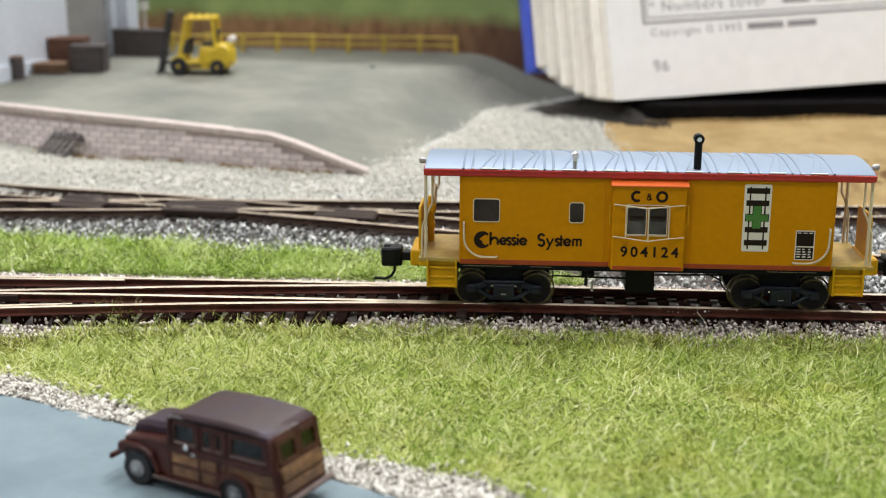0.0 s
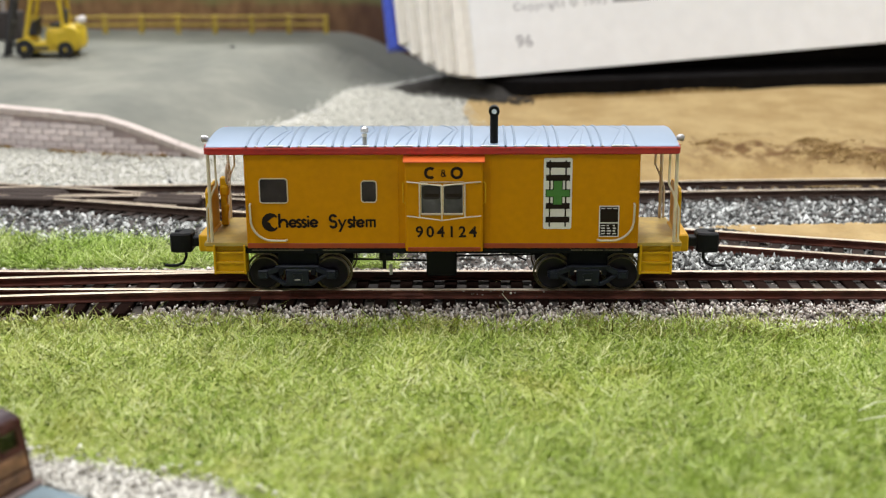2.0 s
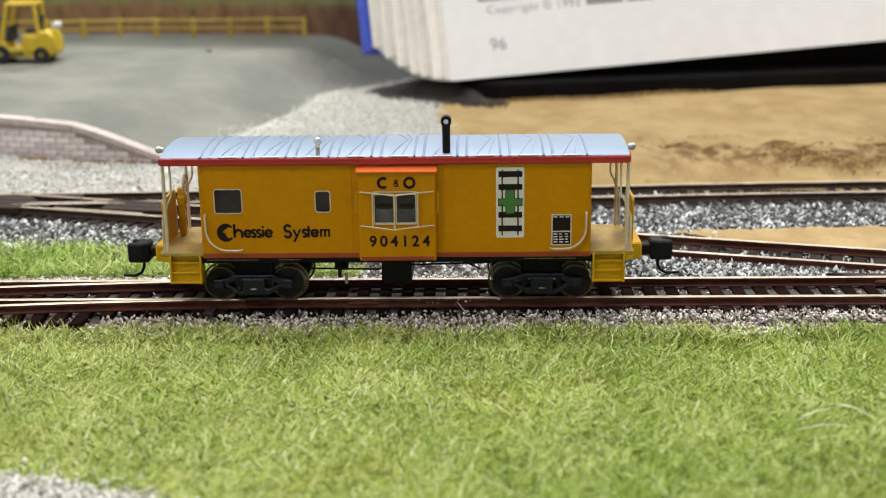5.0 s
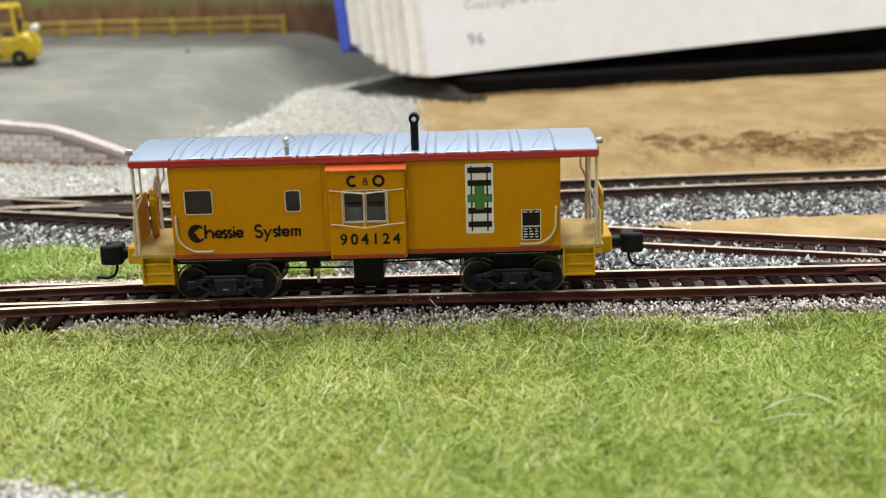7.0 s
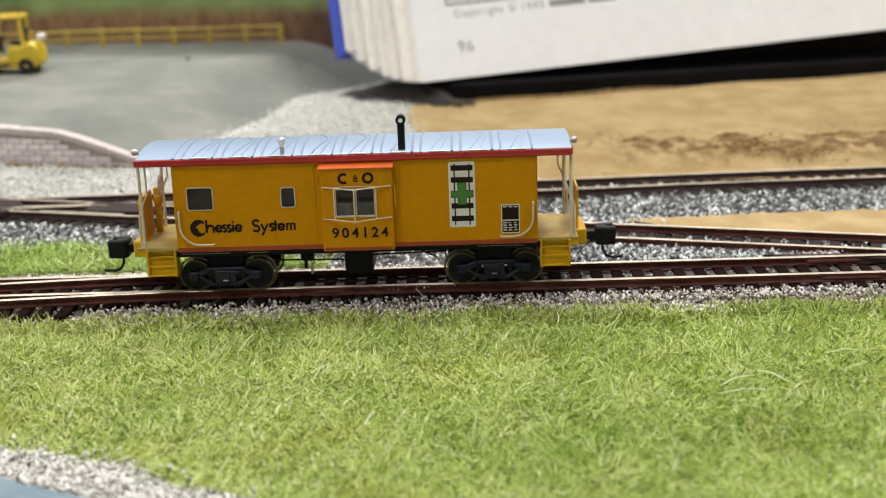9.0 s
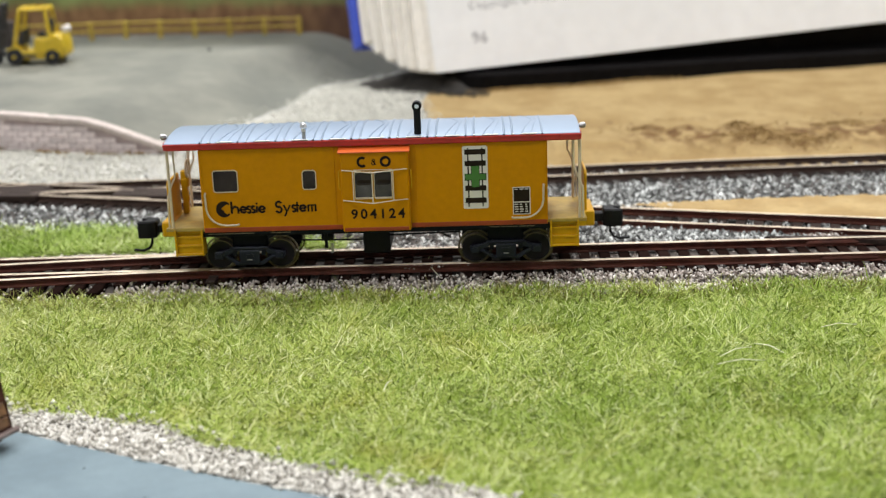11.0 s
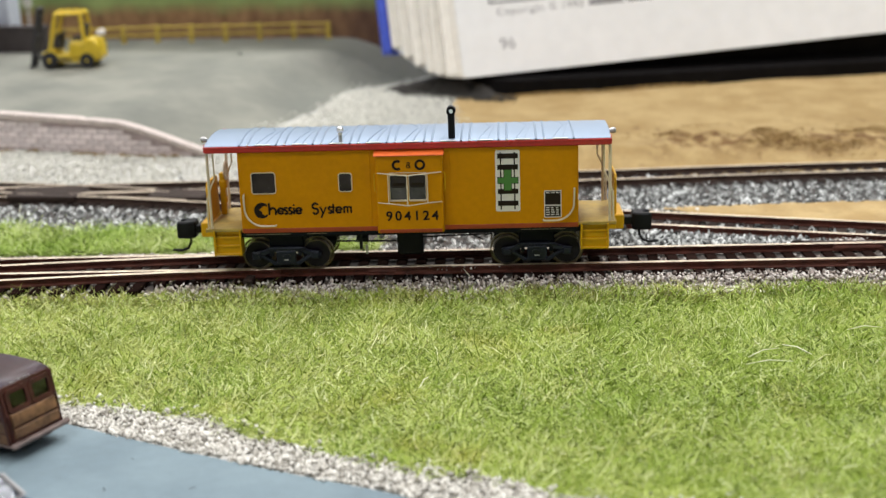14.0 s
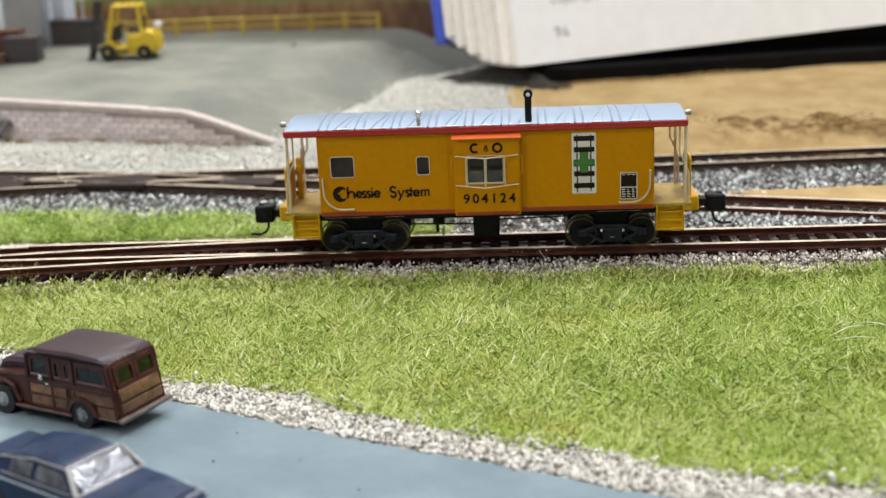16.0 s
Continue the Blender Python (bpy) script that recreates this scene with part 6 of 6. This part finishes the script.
def crates():
    def crate(name, label, x, y, w, d, h, rz, material, planks=4):
        z = ground_z(x, y)
        t = thing(name, label, "crate", at_mm(x, y, z, rz), "yard crates")
        part("core", box(-w / 2 + 0.4, w / 2 - 0.4, -d / 2 + 0.4, d / 2 - 0.4, 0, h - 0.3), material, t)
        for k in range(planks):
            z0, z1 = h * k / planks + 0.1, h * (k + 1) / planks - 0.15
            part("plank", box(-w / 2, w / 2, -d / 2, -d / 2 + 0.6, z0, z1, 0.12), material, t)
            part("plank", box(w / 2 - 0.6, w / 2, -d / 2, d / 2, z0, z1, 0.12), material, t)
        part("lid", box(-w / 2 - 0.2, w / 2 + 0.2, -d / 2 - 0.2, d / 2 + 0.2, h - 0.4, h + 0.4, 0.15), material, t)

    crate("wooden_crate", "reddish brown wooden crate against the building", -158.6, 178, 10.5, 9, 8.6, 6, WOOD_B)
    crate("wooden_crate", "dark grey wooden crate in front of the building", -149.9, 171, 9.8, 8, 7.5, 4, WOOD_D)
    crate("wooden_crate", "long dark grey stack of crates behind the forklift", -146.6, 210.5, 17.5, 5, 8.4, -3, WOOD_D)
    crate("wooden_pallet", "low tan wooden pallet lying by the building", -160.0, 167.5, 9.5, 8, 2.6, 5, WOOD_P, 2)
    z = ground_z(-166.2, 156)
    t = thing("oil_drum", "dark model drum with a tan lid beside the building", "drum", at_mm(-166.2, 156, z))
    part("drum_body", tube([(0, 0, 0), (0, 0, 6.2)], 2.0, 18), WOOD_D, t, smooth=True)
    for h in (2, 4.2):
        part("hoop", tube([(0, 0, h), (0, 0, h + 0.35)], 2.12, 18), WOOD_D, t, smooth=True)
    part("lid", tube([(0, 0, 6.2), (0, 0, 6.6)], 1.9, 18), WOOD_P, t)
    # leaning stack of slats at the wall
    t = thing("slat_stack", "grey weathered slat grating leaning against the retaining wall", "timber", at_mm(-136.0, 103.6, 2.4, -16))
    for k in range(5):
        part("slat", box(-0.5, 0.5, -0.35, 0.35, 0, 7.4, 0.1), WOOD_G, t, at=at_mm(-4.4 + k * 1.85, -1.6, 0.2, 0, -32, 32))
    for h in (1.4, 5.4):
        part("batten", box(-4.6, 5.0, -0.3, 0.3, -0.4, 0.4, 0.1), WOOD_D, t, at=at_mm(h * 0.53, -1.2 + h * 0.45, h * 0.72 + 0.3))


def lamp_post():
    z = ground_z(-151, 232)
    t = thing("street_lamp", "small pale model lamp post at the back of the yard", "street lamp", at_mm(-151.5, 232, z))
    part("post", tube([(0, 0, 0), (0, 0, 14)], 0.5, 8), WHITE_INK, t)
    part("base", tube([(0, 0, 0), (0, 0, 1.6), (0, 0, 2.2)], [1.2, 1.0, 0.5], 10), DARK, t)
    part("lantern", box(-1.3, 1.3, -1.3, 1.3, 13.6, 17.0, 0.3), PAGE_EDGE, t, "cream lantern head")
    part("lantern_cap", tube([(0, 0, 17.0), (0, 0, 17.4), (0, 0, 18.2)], [1.9, 1.6, 0.3], 10), DARK, t)


# ---- book ----
def book():
    """Thick open book standing on its lower edge; the page faces the viewer."""
    t = thing("open_book", "thick open book with white printed page and blue cover", "book", at_mm(5.3, 154.5, 10.7, 11.3, -17.0, -3.2))
    part("page", box(0, 150, 0, 0.5, 0, 195), PAPER, t, "white printed page")
    for k, (u, d, v) in enumerate(((-1.2, 1.2, 0.6), (-4.4, 3.0, 1.6), (-7.2, 5.2, 3.2), (-9.6, 6.9, 5.2), (-12.8, 9.1, 9.0), (-15.6, 11.6, 13.6), (-18.4, 14.3, 19.0))):
        b = box(u, 150, d - 1.9 if k else 0.52, d, v * 0.7, 195, 0.15)
        part("page_block", b, PAGE_EDGE, t, "cream page edges")
    for k in range(26):
        u = -1.0 - k * 0.68
        d = 0.9 + k * 0.54
        part("leaf", box(u, u + 30, d, d + 0.14, 0.3 + k * 0.12 + 0.0165 * k * k, 194), PAPER if k % 3 else PAGE_EDGE, t)
    part("cover", box(-21.4, 150, 15.4, 17.4, 11.9, 198, 0.5), BLUE, t, "glossy blue cover")
    part("cover_edge", box(-21.4, -18.4, 13.4, 17.4, 11.9, 198, 0.6), BLUE, t)
    stand_up = Matrix.Rotation(radians(90), 4, "X")

    def line(text, size, u, v, spacing=1.0):
        words("print", text, size, PRINT, t, at_mm(u, -0.03, v) @ stand_up, "grey printed words", 0.01, spacing)

    line("96", 4.7, 12.0, 7.3, 1.05)
    line("Copyright \u00a9 1993", 3.05, 12.2, 17.4, 1.18)
    line("* Numbers cover", 4.3, 12.2, 24.3, 1.14)
    for u, w in ((40.5, 10.5), (52.3, 8.5)):
        part("print_bar", box(u, u + w, -0.06, -0.01, 17.6, 19.4), PRINT, t)
    for u, w in ((51.5, 8.0), (61.5, 9.5), (73.0, 13.0)):
        part("print_bar", box(u, u + w, -0.06, -0.01, 24.5, 27.2), PRINT, t)
    part("print_rule", box(10.2, 150, -0.07, -0.01, 20.9, 21.6), PRINT, t)
    part("print_rule", box(11.4, 150, -0.07, -0.01, 22.4, 22.8), PRINT, t)
    part("print_rule", box(10.2, 10.9, -0.07, -0.01, 20.9, 120), PRINT, t)
    part("print_rule", box(11.4, 11.8, -0.07, -0.01, 22.4, 120), PRINT, t)
    # black block for both the board and the shaded gap below the book
    s = thing("book_board_and_gap", "low black block for the board and the shaded gap under the open book", "stand", at_mm(5.3, 154.5, 0, 11.3))
    part("block", prism([(2.5, 13), (4, 4), (14, -3.6), (70, -2.6), (160, -1.2), (160, 30), (2.5, 30)], 2.0, 10.2, "xy", 0.8), BOARD_GAP, s)
    part("back_wedge", prism([(16, 10.6), (160, 10.6), (160, 19.4), (16, 11.3)], 8.0, 10.0, "xz", 0.1), BOARD_GAP, s)
    part("top_board", prism([(5.0, 14), (7.6, 7.6), (20, 1.8), (159.5, 1.8), (159.5, 29.6), (5.0, 29.6)], 10.4, 10.9, "xy", 0.1), BOARD_GAP, s)


def book_shade():
    """Dark mound for the shade under the corner and along the front of the book's block."""
    front = curve((-26, 17), (-14, 10), (-4, 4), (6, -2.6), (14, -5.0), (30, -5.6), (55, -5.0), (80, -2))
    top = curve((-26, 0.4), (-14, 2.6), (-2, 5.0), (5, 3.8), (12, 1.5), (80, 1.0))
    cos11, sin11 = math.cos(radians(11.3)), math.sin(radians(11.3))
    nx, ny = 150, 56
    u, v = np.meshgrid(np.linspace(-26, 80, nx), np.linspace(-10, 24, ny))
    wx = 5.3 + u * cos11 - v * sin11
    wy = 154.5 + u * sin11 + v * cos11
    rim = front(u) + bumps(u, v, 9, 1.1, 71)
    h = top(u) * smooth((v - rim) / 5.0) * smooth((u + 26) / 8) * smooth((80 - u) / 12) * smooth((24 - v) / 6)
    z = np.maximum(far_z(wx, wy), yard_z(wx, wy)) - 0.35 + h + bumps(u, v, 2.2, 0.16, 72) * np.minimum(h, 1)
    verts = [(a * MM, b * MM, c * MM) for a, b, c in zip(wx.ravel(), wy.ravel(), z.ravel())]
    faces = [(j * nx + i, j * nx + i + 1, (j + 1) * nx + i + 1, (j + 1) * nx + i) for j in range(ny - 1) for i in range(nx - 1)]
    me = bpy.data.meshes.new("book_shade")
    me.from_pydata(verts, [], faces)
    me.materials.append(BOOK_SHADE)
    me.polygons.foreach_set("use_smooth", [True] * len(me.polygons))
    tagged(new("book_shade", me), "dark mound standing for the book's shade along the black block", "earth", kind="stuff")
    # dark and brown crumbs fade out the edge of that shade
    for name, count, lo, hi, spread, size, material, label in (
            ("shade_crumbs", 1500, -18, 14, 3.4, 0.6, BOOK_SHADE, "dark crumbs standing for the book's shade on the pale gravel"),
            ("shade_fringe_crumbs", 1300, 8, 74, 1.5, 0.5, DIRT, "brown crumbs standing for the edge of the shade on the sand along the block")):
        a = RNG.uniform(lo, hi, count)
        b = front(a) + 1.2 - np.abs(RNG.normal(0, spread, count))
        x, y = 5.3 + a * cos11 - b * sin11, 154.5 + a * sin11 + b * cos11
        grains(name, np.column_stack([x, y]), np.maximum(far_z(x, y), yard_z(x, y)) + RNG.uniform(0.1, 0.6, count), size, material, label, "earth")


room()
layout_base()
grounds()
caboose()
station_wagon()
sedan()
forklift()
yard_fence()
building()
crates()
lamp_post()
book()
book_shade()
backdrop()
stones()
wall_dirt()
threads()
grit()
lawns()
tracks()
retaining_wall()
